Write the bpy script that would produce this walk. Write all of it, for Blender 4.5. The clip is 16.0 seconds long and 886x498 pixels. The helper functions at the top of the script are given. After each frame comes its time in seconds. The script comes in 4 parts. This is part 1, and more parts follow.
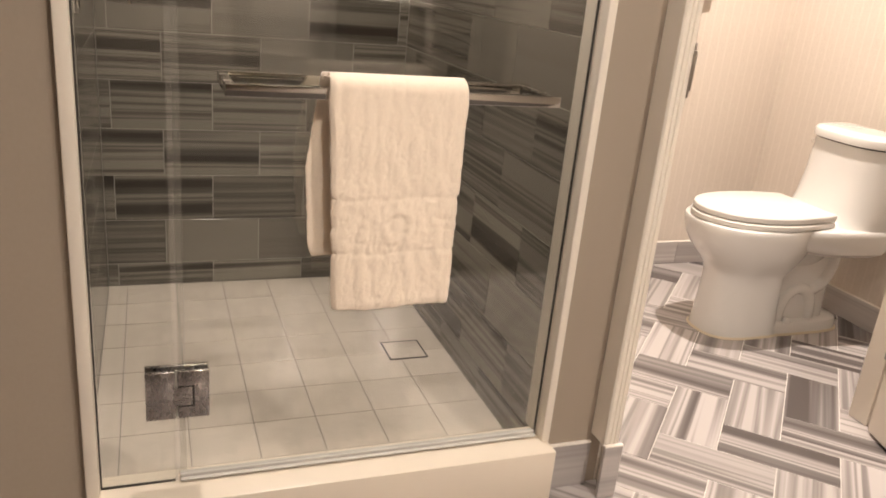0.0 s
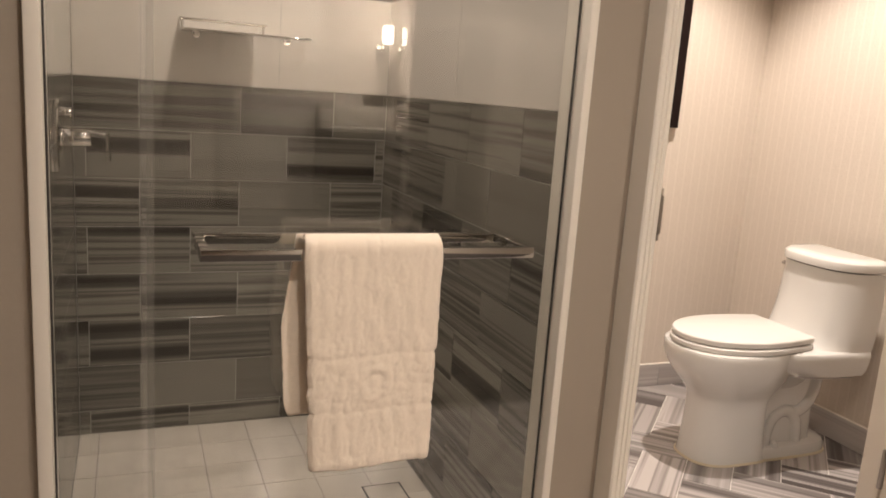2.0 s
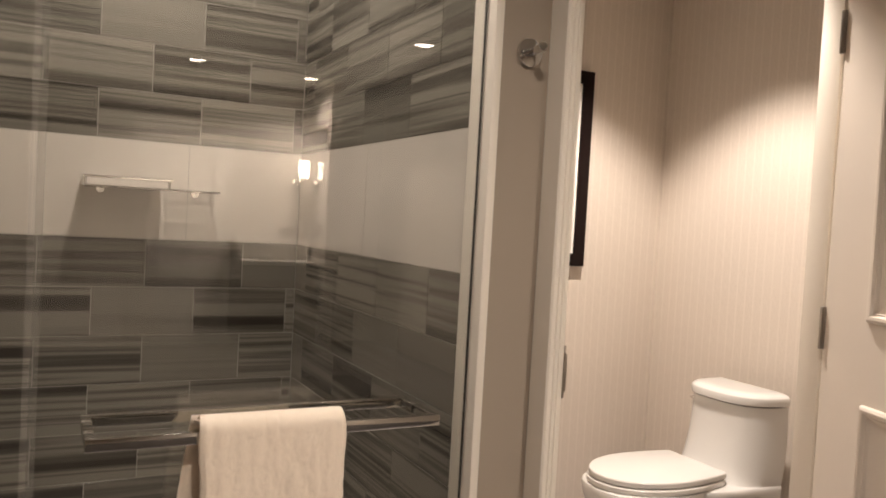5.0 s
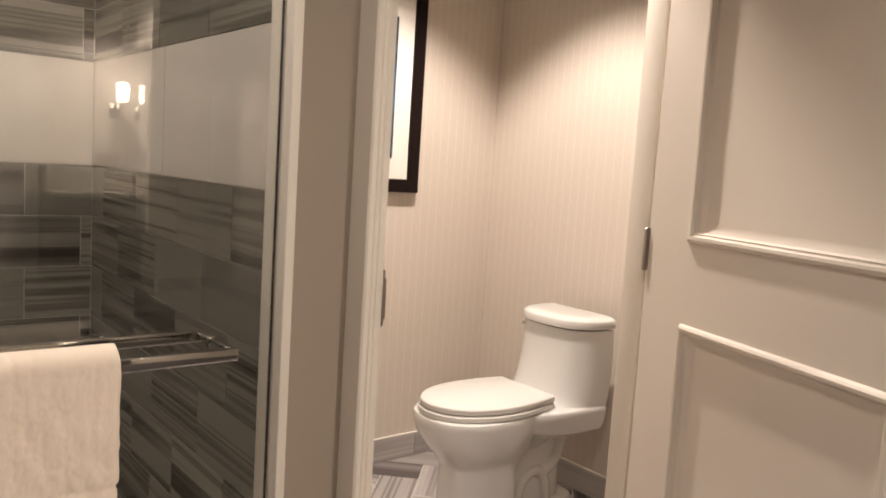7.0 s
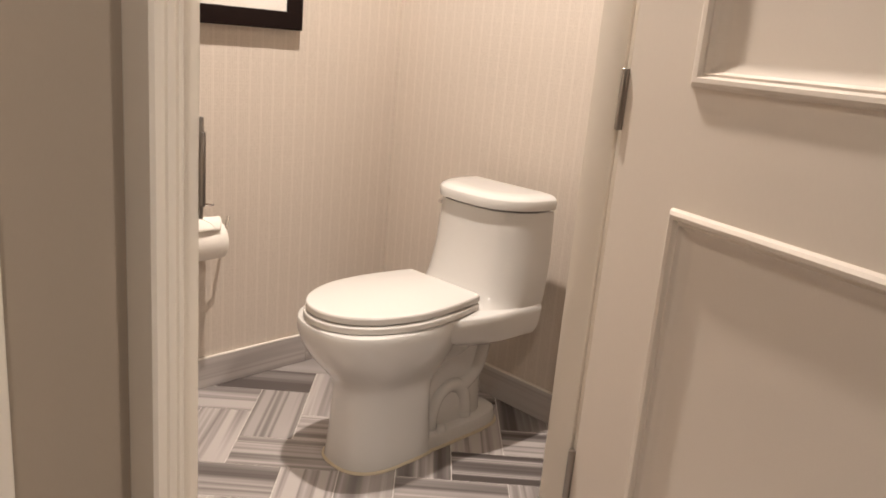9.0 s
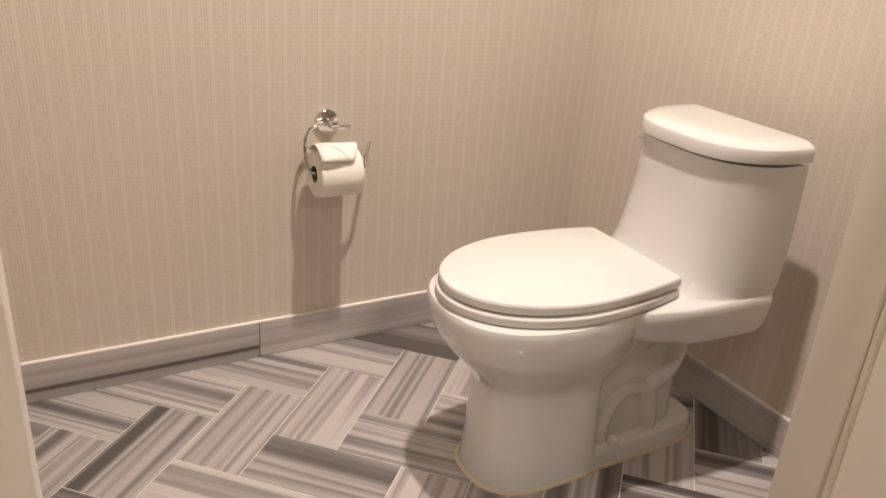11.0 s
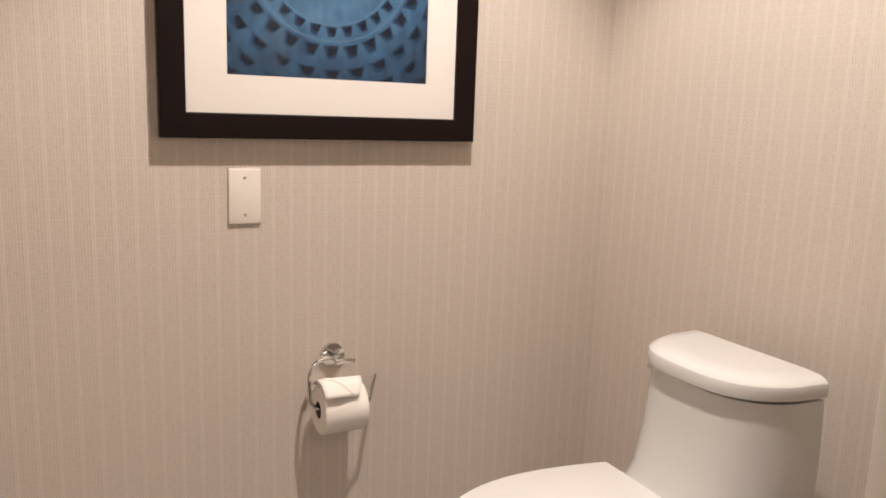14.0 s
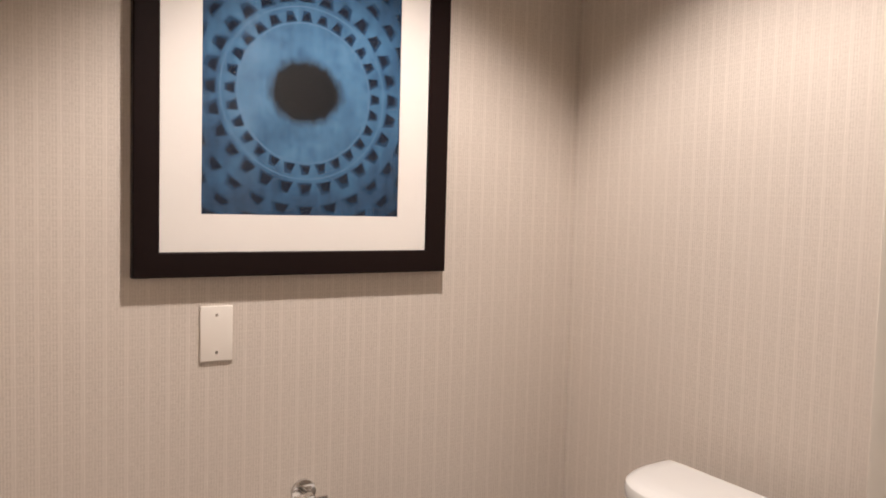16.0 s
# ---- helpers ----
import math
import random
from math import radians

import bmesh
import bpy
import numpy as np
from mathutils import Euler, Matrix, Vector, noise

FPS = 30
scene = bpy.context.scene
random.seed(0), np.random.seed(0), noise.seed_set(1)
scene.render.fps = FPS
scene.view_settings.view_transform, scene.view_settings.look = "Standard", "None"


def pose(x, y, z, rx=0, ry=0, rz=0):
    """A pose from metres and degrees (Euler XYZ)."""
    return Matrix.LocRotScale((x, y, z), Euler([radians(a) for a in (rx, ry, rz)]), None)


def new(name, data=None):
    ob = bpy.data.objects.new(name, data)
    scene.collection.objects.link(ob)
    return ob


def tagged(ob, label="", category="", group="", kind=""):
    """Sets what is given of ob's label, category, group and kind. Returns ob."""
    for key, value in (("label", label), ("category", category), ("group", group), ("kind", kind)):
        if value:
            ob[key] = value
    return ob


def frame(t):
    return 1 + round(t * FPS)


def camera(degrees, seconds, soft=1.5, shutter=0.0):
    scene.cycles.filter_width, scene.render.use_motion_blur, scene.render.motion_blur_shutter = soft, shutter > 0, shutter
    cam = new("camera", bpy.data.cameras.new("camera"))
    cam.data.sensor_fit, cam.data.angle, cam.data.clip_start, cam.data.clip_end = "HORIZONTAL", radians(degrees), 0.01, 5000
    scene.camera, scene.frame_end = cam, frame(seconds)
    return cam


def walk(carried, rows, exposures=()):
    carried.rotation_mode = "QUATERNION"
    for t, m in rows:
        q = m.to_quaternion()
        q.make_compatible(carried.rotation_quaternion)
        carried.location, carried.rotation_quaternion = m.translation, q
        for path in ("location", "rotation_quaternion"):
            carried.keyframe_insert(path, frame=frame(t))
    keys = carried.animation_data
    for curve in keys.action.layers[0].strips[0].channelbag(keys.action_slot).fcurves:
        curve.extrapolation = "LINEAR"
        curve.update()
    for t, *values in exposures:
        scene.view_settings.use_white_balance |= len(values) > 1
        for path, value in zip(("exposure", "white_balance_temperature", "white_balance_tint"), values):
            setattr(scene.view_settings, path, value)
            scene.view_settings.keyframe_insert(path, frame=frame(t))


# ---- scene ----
# ---- camera ----
cam = camera(59.10, 16.0, soft=1.8)
PATH = [
    (0, -0.6205, -1.2950, 1.1284, 70.432, -5.252, -19.602),
    (0.5, -0.6166, -1.2878, 1.1447, 72.211, -4.798, -18.266),
    (1, -0.6149, -1.2833, 1.1617, 74.629, -4.698, -18.484),
    (1.5, -0.6130, -1.2805, 1.1810, 76.779, -4.390, -20.088),
    (2, -0.6112, -1.2757, 1.2006, 78.752, -3.942, -21.401),
    (2.5, -0.6129, -1.2798, 1.2194, 80.818, -3.578, -22.217),
    (3, -0.6121, -1.2815, 1.2347, 82.300, -3.361, -22.946),
    (3.5, -0.6108, -1.2826, 1.2595, 83.976, -3.181, -23.911),
    (3.7, -0.6108, -1.2798, 1.2768, 84.641, -2.973, -24.419),
    (5.8, -0.5325, -1.2790, 1.2903, 88.589, -3.158, -30.689),
    (6, -0.5159, -1.2628, 1.2902, 87.953, -3.105, -32.101),
    (6.5, -0.4692, -1.2323, 1.2729, 86.210, -2.838, -36.180),
    (7, -0.4418, -1.1826, 1.2479, 83.883, -3.602, -38.441),
    (7.5, -0.3859, -1.0650, 1.2078, 81.157, -4.485, -40.929),
    (8, -0.2873, -0.9485, 1.1725, 78.921, -4.322, -43.563),
    (8.2, -0.2229, -0.9045, 1.1656, 77.674, -3.910, -44.924),
    (10.3, 0.3063, -0.4177, 1.0988, 69.815, -3.161, -38.449),
    (10.5, 0.3584, -0.3906, 1.0961, 68.481, -3.052, -34.129),
    (11, 0.4491, -0.3412, 1.0990, 66.609, -3.915, -28.551),
    (11.5, 0.4913, -0.3301, 1.0978, 67.959, -3.863, -25.985),
    (12, 0.5223, -0.3235, 1.1247, 70.393, -3.220, -25.747),
    (12.5, 0.5252, -0.3235, 1.1443, 72.747, -2.861, -26.330),
    (13, 0.5197, -0.3194, 1.1705, 75.419, -2.745, -26.678),
    (13.5, 0.5009, -0.3058, 1.1930, 78.001, -2.483, -27.434),
    (14, 0.5122, -0.3170, 1.2040, 79.913, -1.955, -27.141),
    (14.5, 0.4900, -0.3131, 1.2260, 81.358, -1.925, -28.021),
    (15, 0.5067, -0.3197, 1.2388, 83.298, -1.927, -28.364),
    (15.5, 0.5079, -0.3229, 1.2589, 85.314, -1.475, -28.808),
    (16, 0.4892, -0.3056, 1.3018, 86.554, -1.486, -29.937),
]
EXPOSURES = [(0, 0.6, 6450, 10), (0.5, 0.38, 6450, 10), (1.5, 0.3, 6450, 10), (3.0, 0.02, 6450, 10), (3.5, 0.06, 6450, 10), (6, 0.07, 6400, 10), (8, 0.0, 6400, 10), (10.3, -0.02, 6350, 10), (11.0, -0.06, 6330, 10), (11.5, -0.12, 6300, 10), (12.5, -0.34, 6250, 10.5), (13.5, -0.24, 6200, 11), (16, -0.35, 6050, 12)]
walk(cam, [(t, pose(x, y, z, rx, ry, rz)) for t, x, y, z, rx, ry, rz in PATH], EXPOSURES)

# ---- plan, in metres ----
CEIL = 2.50
BACK = 1.337          # tiled back wall of the shower
SH_R, SH_L = 0.208, -0.771
WALL = 0.06           # plaster face of the front wall
PAN = 0.034
TP = 1.409            # wall behind the paper holder
TANK = 1.898          # wall behind the toilet
WC_L = 0.335
CURB = 0.141
GLASS = 0.072
JAMB = 0.191          # inner face of the trim on the closing side
CELL = 0.1525

# ---- world and lights ----
world = bpy.data.worlds.new("world")
scene.world = world
world.use_nodes = True
world.node_tree.nodes["Background"].inputs[0].default_value = (0.9, 0.8, 0.7, 1)
world.node_tree.nodes["Background"].inputs[1].default_value = 0.02

WARM = (1.0, 0.865, 0.755)


def spot(x, y, z, watts, size, blend=0.3, radius=0.04, color=WARM):
    data = bpy.data.lights.new("downlight_lamp", "SPOT")
    data.energy, data.spot_size, data.spot_blend, data.shadow_soft_size, data.color = watts, radians(size), blend, radius, color
    ob = new("downlight_lamp", data)
    ob.location = (x, y, z)
    return ob


WC_LAMP = (1.19, 0.70)
MAIN_LAMPS = [(0.67, -1.73, 132), (-0.28, -0.95, 66), (0.53, -5.29, 160), (1.55, -5.46, 360), (1.75, -3.53, 75)]
SHOWER_LAMP = (-0.28, 0.72)
spot(*WC_LAMP, CEIL - 0.012, 215, 101, 0.42)
spot(*SHOWER_LAMP, CEIL - 0.012, 66, 160, 0.35)
for x, y, watts in MAIN_LAMPS:
    spot(x, y, CEIL - 0.012, watts, 140, 0.6, 0.05)


# ---- materials ----
class Nodes:
    """A small builder for node materials."""

    def __init__(self, name):
        self.mat = bpy.data.materials.new(name)
        self.mat.use_nodes = True
        self.tree = self.mat.node_tree
        self.bsdf = self.tree.nodes["Principled BSDF"]
        self.out = self.tree.nodes["Material Output"]

    def add(self, kind, **inputs):
        node = self.tree.nodes.new(kind)
        for key, value in inputs.items():
            self.put(node, key.replace("_", " "), value)
        return node

    def put(self, node, key, value):
        socket = node.inputs[int(key[1:])] if key[0] == "i" and key[1:].isdigit() else node.inputs[key]
        if isinstance(value, bpy.types.NodeSocket):
            self.tree.links.new(value, socket)
        else:
            socket.default_value = value

    def math(self, op, a, b=0.0, c=0.0):
        node = self.add("ShaderNodeMath", i0=a, i1=b, i2=c)
        node.operation = op
        return node.outputs[0]

    def noise(self, scale, detail=3.0, rough=0.5, vector=None, dims="3D"):
        node = self.add("ShaderNodeTexNoise", Scale=scale, Detail=detail, Roughness=rough)
        node.noise_dimensions = dims
        if vector is not None:
            self.put(node, "Vector", vector)
        return node.outputs["Fac"]

    def coords(self):
        return self.add("ShaderNodeTexCoord").outputs["Object"]

    def split(self, vector):
        return self.add("ShaderNodeSeparateXYZ", Vector=vector).outputs

    def join(self, x, y, z):
        return self.add("ShaderNodeCombineXYZ", X=x, Y=y, Z=z).outputs[0]

    def ramp(self, fac, stops, mode="LINEAR"):
        node = self.add("ShaderNodeValToRGB", Fac=fac)
        node.color_ramp.interpolation = mode
        items = node.color_ramp.elements
        while len(items) < len(stops):
            items.new(0.5)
        for item, (place, color) in zip(items, stops):
            item.position, item.color = place, (*color, 1)
        return node.outputs["Color"]

    def mix(self, fac, a, b, blend="MIX"):
        node = self.tree.nodes.new("ShaderNodeMix")
        node.data_type, node.blend_type = "RGBA", blend
        for i, value in ((0, fac), (6, a), (7, b)):
            if isinstance(value, bpy.types.NodeSocket):
                self.tree.links.new(value, node.inputs[i])
            else:
                node.inputs[i].default_value = (*value, 1) if isinstance(value, tuple) else value
        return node.outputs[2]

    def scale(self, color, factor):
        grey = self.add("ShaderNodeCombineColor", Red=factor, Green=factor, Blue=factor).outputs[0]
        return self.mix(1.0, color, grey, "MULTIPLY")

    def bump(self, height, strength=0.2, distance=0.002):
        self.put(self.bsdf, "Normal", self.add("ShaderNodeBump", Height=height, Strength=strength, Distance=distance).outputs[0])

    def finish(self, color, rough=0.5, metal=0.0, coat=0.0, spec=0.5):
        color = (*color, 1) if isinstance(color, tuple) else color
        for key, value in (("Base Color", color), ("Roughness", rough), ("Metallic", metal), ("Coat Weight", coat), ("Specular IOR Level", spec)):
            self.put(self.bsdf, key, value)
        return self.mat


def striped_stone(name, light, mid, dark, rough, low=0.4, high=2.2, tone=0.25, seed=0.0, grain=14.0, detail=1.5, quiet=0.0):
    """Vein-cut marble: bands along the piece's own length, another slice of the block for each piece."""
    n = Nodes(name)
    x, y, _ = n.split(n.coords())
    rnd = n.add("ShaderNodeObjectInfo").outputs["Random"]
    slide = n.math("MULTIPLY_ADD", rnd, 71.3, seed)
    wob = n.noise(3.0, 2, 0.5, n.join(x, y, slide))
    across = n.math("MULTIPLY_ADD", wob, 0.004, y)
    freq = n.math("MULTIPLY_ADD", n.math("FRACT", n.math("MULTIPLY", rnd, 17.0)), high - low, low)
    broad = n.noise(grain, detail, 0.5, n.join(n.math("MULTIPLY", x, 0.012), n.math("MULTIPLY", across, freq), slide))
    fine = n.noise(grain * 4.0, 2.0, 0.5, n.join(n.math("MULTIPLY", x, 0.02), across, slide))
    band = n.math("MULTIPLY_ADD", fine, 0.16, n.math("SUBTRACT", broad, 0.08))
    base = n.ramp(band, [(0.31, dark), (0.38, mid), (0.45, light), (0.50, mid), (0.545, light), (0.60, light), (0.64, mid), (0.70, dark)])
    lift = n.math("MULTIPLY_ADD", n.math("FRACT", n.math("MULTIPLY", rnd, 53.0)), tone, 1.0 - tone * 0.5)
    # some pieces are cut along the bedding: pale and almost without bands
    calm = n.math("MULTIPLY", n.math("LESS_THAN", n.math("FRACT", n.math("MULTIPLY", rnd, 31.7)), quiet), 0.80)
    base = n.mix(calm, base, tuple(0.85 * a + 0.15 * b for a, b in zip(light, mid)))
    color = n.scale(base, lift)
    speck = n.noise(260.0, 2, 0.6)
    color = n.scale(color, n.math("MULTIPLY_ADD", speck, 0.12, 0.94))
    n.bump(n.noise(40.0, 3), 0.03, 0.001)
    return n.finish(color, n.math("MULTIPLY_ADD", wob, 0.12, rough))


def veined_stone():
    """A skirting slab with one dark vein low along its length and fainter ones above."""
    n = Nodes("veined_base_marble")
    x, y, _ = n.split(n.coords())
    drift = n.noise(2.0, 3, 0.5, n.join(n.math("MULTIPLY", x, 0.6), 0.0, 0.0))
    across = n.math("MULTIPLY_ADD", drift, 0.012, y)
    thread = n.math("MULTIPLY_ADD", n.noise(90.0, 2, 0.5, n.join(n.math("MULTIPLY", x, 0.015), across, 0.0)), 0.10, -0.05)
    place = n.math("ADD", n.math("MULTIPLY_ADD", across, 10.0, 0.44), thread)
    base = n.ramp(place, [(0.05, (0.36, 0.33, 0.315)), (0.22, (0.30, 0.27, 0.255)), (0.26, (0.105, 0.085, 0.08)), (0.34, (0.12, 0.10, 0.095)), (0.38, (0.33, 0.30, 0.285)), (0.62, (0.45, 0.42, 0.40)), (0.72, (0.36, 0.33, 0.315)), (0.9, (0.47, 0.44, 0.42))])
    n.bump(n.noise(40.0, 3), 0.03, 0.001)
    return n.finish(n.scale(base, n.math("MULTIPLY_ADD", n.noise(260.0, 2, 0.6), 0.12, 0.94)), 0.25)


def plain(name, color, rough=0.5, metal=0.0, grain=0.05, scale=60.0, bump=0.05, spec=0.5, coat=0.0):
    n = Nodes(name)
    both = n.math("ADD", n.math("MULTIPLY", n.noise(scale, 4), grain), n.math("MULTIPLY", n.noise(2.2, 2), grain))
    shade = n.scale((color), n.math("ADD", both, 1.0 - grain))
    if bump:
        n.bump(n.noise(scale * 3, 3), bump, 0.001)
    return n.finish(shade, n.math("MULTIPLY_ADD", n.noise(9.0, 2), 0.08, rough - 0.04), metal, coat, spec)


def wallpaper():
    """Pale paper with a raised Greek-key square in each cell of a fine grid: double upright lines, single level lines."""
    n = Nodes("fretwork_wallpaper")
    x, y, z = n.split(n.coords())
    u = n.math("ADD", x, y)
    cell = 0.0412

    def centred(value, start):
        turned = n.math("FRACT", n.math("DIVIDE", n.math("SUBTRACT", value, start), cell))
        return n.math("ABSOLUTE", n.math("MULTIPLY_ADD", turned, 2.0, -1.0))
    a, b = centred(u, 2.262), centred(z, 1.003)

    def bar(a0, a1, b0, b1):
        across = n.math("COMPARE", a, (a0 + a1) / 2, (a1 - a0) / 2)
        along = n.math("COMPARE", b, (b0 + b1) / 2, (b1 - b0) / 2)
        return n.math("MULTIPLY", across, along)
    upright = n.math("COMPARE", a, 0.905, 0.05)
    level = n.math("COMPARE", b, 1.0, 0.06)
    ribs = n.math("SINE", n.math("MULTIPLY", n.math("SUBTRACT", u, 2.262), 2 * math.pi * 7 / cell))
    knot = bar(0.82, 1.0, 0.86, 1.0)
    keys = bar(-0.1, 0.055, -0.1, 0.70)
    for spot_key in ((0.18, 0.72, 0.66, 0.80), (0.60, 0.72, 0.20, 0.80), (0.28, 0.72, 0.18, 0.30), (0.28, 0.40, 0.18, 0.52), (-0.1, 0.20, -0.1, 0.09)):
        keys = n.math("MAXIMUM", keys, bar(*spot_key))
    worn = n.noise(120.0, 3, 0.6)
    faded = n.math("MULTIPLY_ADD", n.noise(7.0, 2, 0.5), 0.9, 0.30)
    warp = n.math("SUBTRACT", n.noise(1.0, 3, 0.7, n.join(n.math("MULTIPLY", u, 420.0), 0.0, n.math("MULTIPLY", z, 26.0))), 0.5)
    weft = n.math("SUBTRACT", n.noise(1.0, 2, 0.6, n.join(n.math("MULTIPLY", u, 34.0), 3.0, n.math("MULTIPLY", z, 380.0))), 0.5)
    threads = n.math("MULTIPLY_ADD", warp, 0.95, n.math("MULTIPLY", weft, 0.25))
    relief = n.math("MULTIPLY", n.math("ADD", n.math("MULTIPLY_ADD", keys, -0.30, n.math("MULTIPLY_ADD", n.math("COMPARE", b, 0.87, 0.05), -0.14, n.math("MULTIPLY", ribs, 0.20))), n.math("MULTIPLY_ADD", knot, 0.10, n.math("MULTIPLY_ADD", level, 0.03, n.math("MULTIPLY", upright, 0.24)))), n.math("MULTIPLY", n.math("MULTIPLY_ADD", worn, 0.8, 0.6), faded))
    height = n.math("ADD", relief, threads)
    color = n.ramp(n.math("MULTIPLY_ADD", height, 0.5, 0.5), [(0.15, (0.47, 0.405, 0.338)), (0.5, (0.586, 0.517, 0.444)), (0.9, (0.733, 0.662, 0.583))])
    color = n.scale(color, n.math("MULTIPLY_ADD", n.noise(1.3, 3), 0.10, 0.95))
    n.bump(height, 0.10, 0.0008)
    return n.finish(color, 0.58)


def glass_material(name, tint=(0.93, 0.96, 0.94), gain=1.0):
    """Thin sheet: clear, with a mirror share that grows towards grazing views on both of its faces."""
    n = Nodes(name)
    clear = n.add("ShaderNodeBsdfTransparent", Color=(*tint, 1))
    gloss = n.add("ShaderNodeBsdfGlossy", Roughness=0.0)
    facing = n.add("ShaderNodeLayerWeight", Blend=0.5).outputs["Facing"]
    share = n.math("MULTIPLY_ADD", n.math("POWER", facing, 5.0), 0.96, 0.042)
    mixed = n.add("ShaderNodeMixShader", i0=n.math("MULTIPLY", share, gain), i1=clear.outputs[0], i2=gloss.outputs[0])
    n.tree.links.new(mixed.outputs[0], n.out.inputs[0])
    return n.mat


def glow(name, color, strength):
    n = Nodes(name)
    n.put(n.bsdf, "Emission Color", (*color, 1))
    n.put(n.bsdf, "Emission Strength", strength)
    return n.finish(color, 0.4)


def terry():
    n = Nodes("cream_terry")
    loops = n.noise(420.0, 3, 0.7)
    tufts = n.noise(60.0, 4, 0.6)
    color = n.scale((0.95, 0.82, 0.67), n.math("ADD", n.math("MULTIPLY_ADD", loops, 0.2, 0.8), n.math("MULTIPLY", tufts, 0.14)))
    n.bump(n.math("ADD", n.math("MULTIPLY", loops, 0.6), tufts), 0.4, 0.003)
    n.put(n.bsdf, "Sheen Weight", 0.3)
    return n.finish(color, 0.95)


def print_blue():
    """Blue wash of a dome seen from below: a pale disc round a soft-edged dark eye, darker towards the corners."""
    n = Nodes("blue_print")
    c = n.coords()
    wash = n.noise(11.0, 6, 0.7, c)
    x, y, z = n.split(c)
    drip = n.noise(14.0, 4, 0.6, n.join(n.math("MULTIPLY", x, 5.0), 0.0, n.math("MULTIPLY", z, 0.6)))
    dx, dz = n.math("SUBTRACT", x, 1.104), n.math("SUBTRACT", z, 1.537)
    far = n.math("SQRT", n.math("ADD", n.math("POWER", dx, 2.0), n.math("POWER", dz, 2.0)))
    rim = n.math("MULTIPLY_ADD", n.math("MAXIMUM", n.math("SUBTRACT", far, 0.15), 0.0), 1.7, -0.10)
    mixv = n.math("ADD", n.math("MULTIPLY_ADD", wash, 0.75, rim), n.math("MULTIPLY", drip, 0.25))
    color = n.ramp(mixv, [(0.22, (0.098, 0.215, 0.350)), (0.5, (0.042, 0.112, 0.205)), (0.68, (0.020, 0.052, 0.105)), (0.86, (0.006, 0.010, 0.020))])
    fringe = n.math("MULTIPLY_ADD", n.noise(55.0, 4, 0.7, n.join(x, 0.0, n.math("MULTIPLY", z, 0.45))), 0.040, n.math("MULTIPLY", n.noise(9.0, 2), 0.02))
    squashed = n.math("SQRT", n.math("ADD", n.math("POWER", n.math("MULTIPLY", dx, 0.98), 2.0), n.math("POWER", n.math("MULTIPLY", n.math("ADD", dz, -0.003), 1.13), 2.0)))
    eye = n.add("ShaderNodeMapRange", Value=n.math("ADD", squashed, fringe), From_Min=0.100, From_Max=0.122, To_Min=1.0, To_Max=0.0)
    return n.finish(n.mix(eye.outputs[0], color, (0.006, 0.007, 0.009)), 0.5, spec=0.2)


FLOOR_STONE = striped_stone("striped_floor_marble", (0.43, 0.395, 0.38), (0.215, 0.195, 0.188), (0.098, 0.084, 0.080), 0.11, 0.55, 1.25, 0.25, 2.0, 12.0, 0.8, 0.06)
WALL_STONE = striped_stone("striped_wall_marble", (0.225, 0.209, 0.178), (0.098, 0.090, 0.076), (0.040, 0.035, 0.030), 0.05, 0.45, 1.4, 0.5, 11.0, 14.0, 1.4, 0.13)
BASE_STONE = striped_stone("striped_base_marble", (0.46, 0.43, 0.41), (0.36, 0.33, 0.315), (0.2, 0.18, 0.175), 0.25, 0.35, 0.8, 0.2, 3.0)
BASE_VEINED = veined_stone()
PAN_STONE = plain("white_marble_tile", (0.635, 0.570, 0.490), 0.05, grain=0.26, scale=9, bump=0.02)
BAND_STONE = plain("cream_marble_slab", (0.65, 0.60, 0.54), 0.14, grain=0.10, scale=7, bump=0.01)
CURB_STONE = plain("cream_curb_stone", (0.74, 0.66, 0.55), 0.30, grain=0.03, scale=22, bump=0.01)
GROUT = plain("pale_grout", (0.42, 0.395, 0.36), 0.9, grain=0.1, scale=200, bump=0.2)
PAN_GROUT = plain("grey_pan_grout", (0.30, 0.275, 0.25), 0.9, grain=0.1, scale=200, bump=0.2)
FLOOR_GROUT = plain("white_grout", (0.66, 0.62, 0.58), 0.9, grain=0.1, scale=200, bump=0.2)
PALE_LINE = plain("pale_top_line", (0.80, 0.75, 0.68), 0.6, grain=0.05, scale=90)
SEALANT = plain("yellowed_sealant", (0.55, 0.47, 0.34), 0.6, grain=0.15, scale=60)
PAPER = wallpaper()
TAUPE = plain("taupe_wall_covering", (0.335, 0.280, 0.222), 0.75, grain=0.09, scale=240, bump=0.25)
CEILING = plain("matt_ceiling_paint", (0.72, 0.68, 0.62), 0.9, grain=0.04, scale=90)
UNSEEN_FLOOR = plain("dark_unseen_floor", (0.055, 0.045, 0.037), 0.95, grain=0.3, scale=160, bump=0.4)
TRIM = plain("white_trim_paint", (0.78, 0.72, 0.63), 0.38, grain=0.03, scale=120, bump=0.04)
DOOR_PAINT = plain("cream_door_paint", (0.70, 0.63, 0.55), 0.42, grain=0.04, scale=150, bump=0.06)
PORCELAIN = plain("white_porcelain", (0.635, 0.62, 0.59), 0.10, grain=0.01, scale=20, bump=0.0, coat=0.6)
SEAT_PLASTIC = plain("white_seat_plastic", (0.645, 0.62, 0.585), 0.24, grain=0.01, scale=30, bump=0.01)
CHROME = plain("polished_chrome", (0.70, 0.685, 0.67), 0.07, 1.0, 0.04, 20, 0.0)
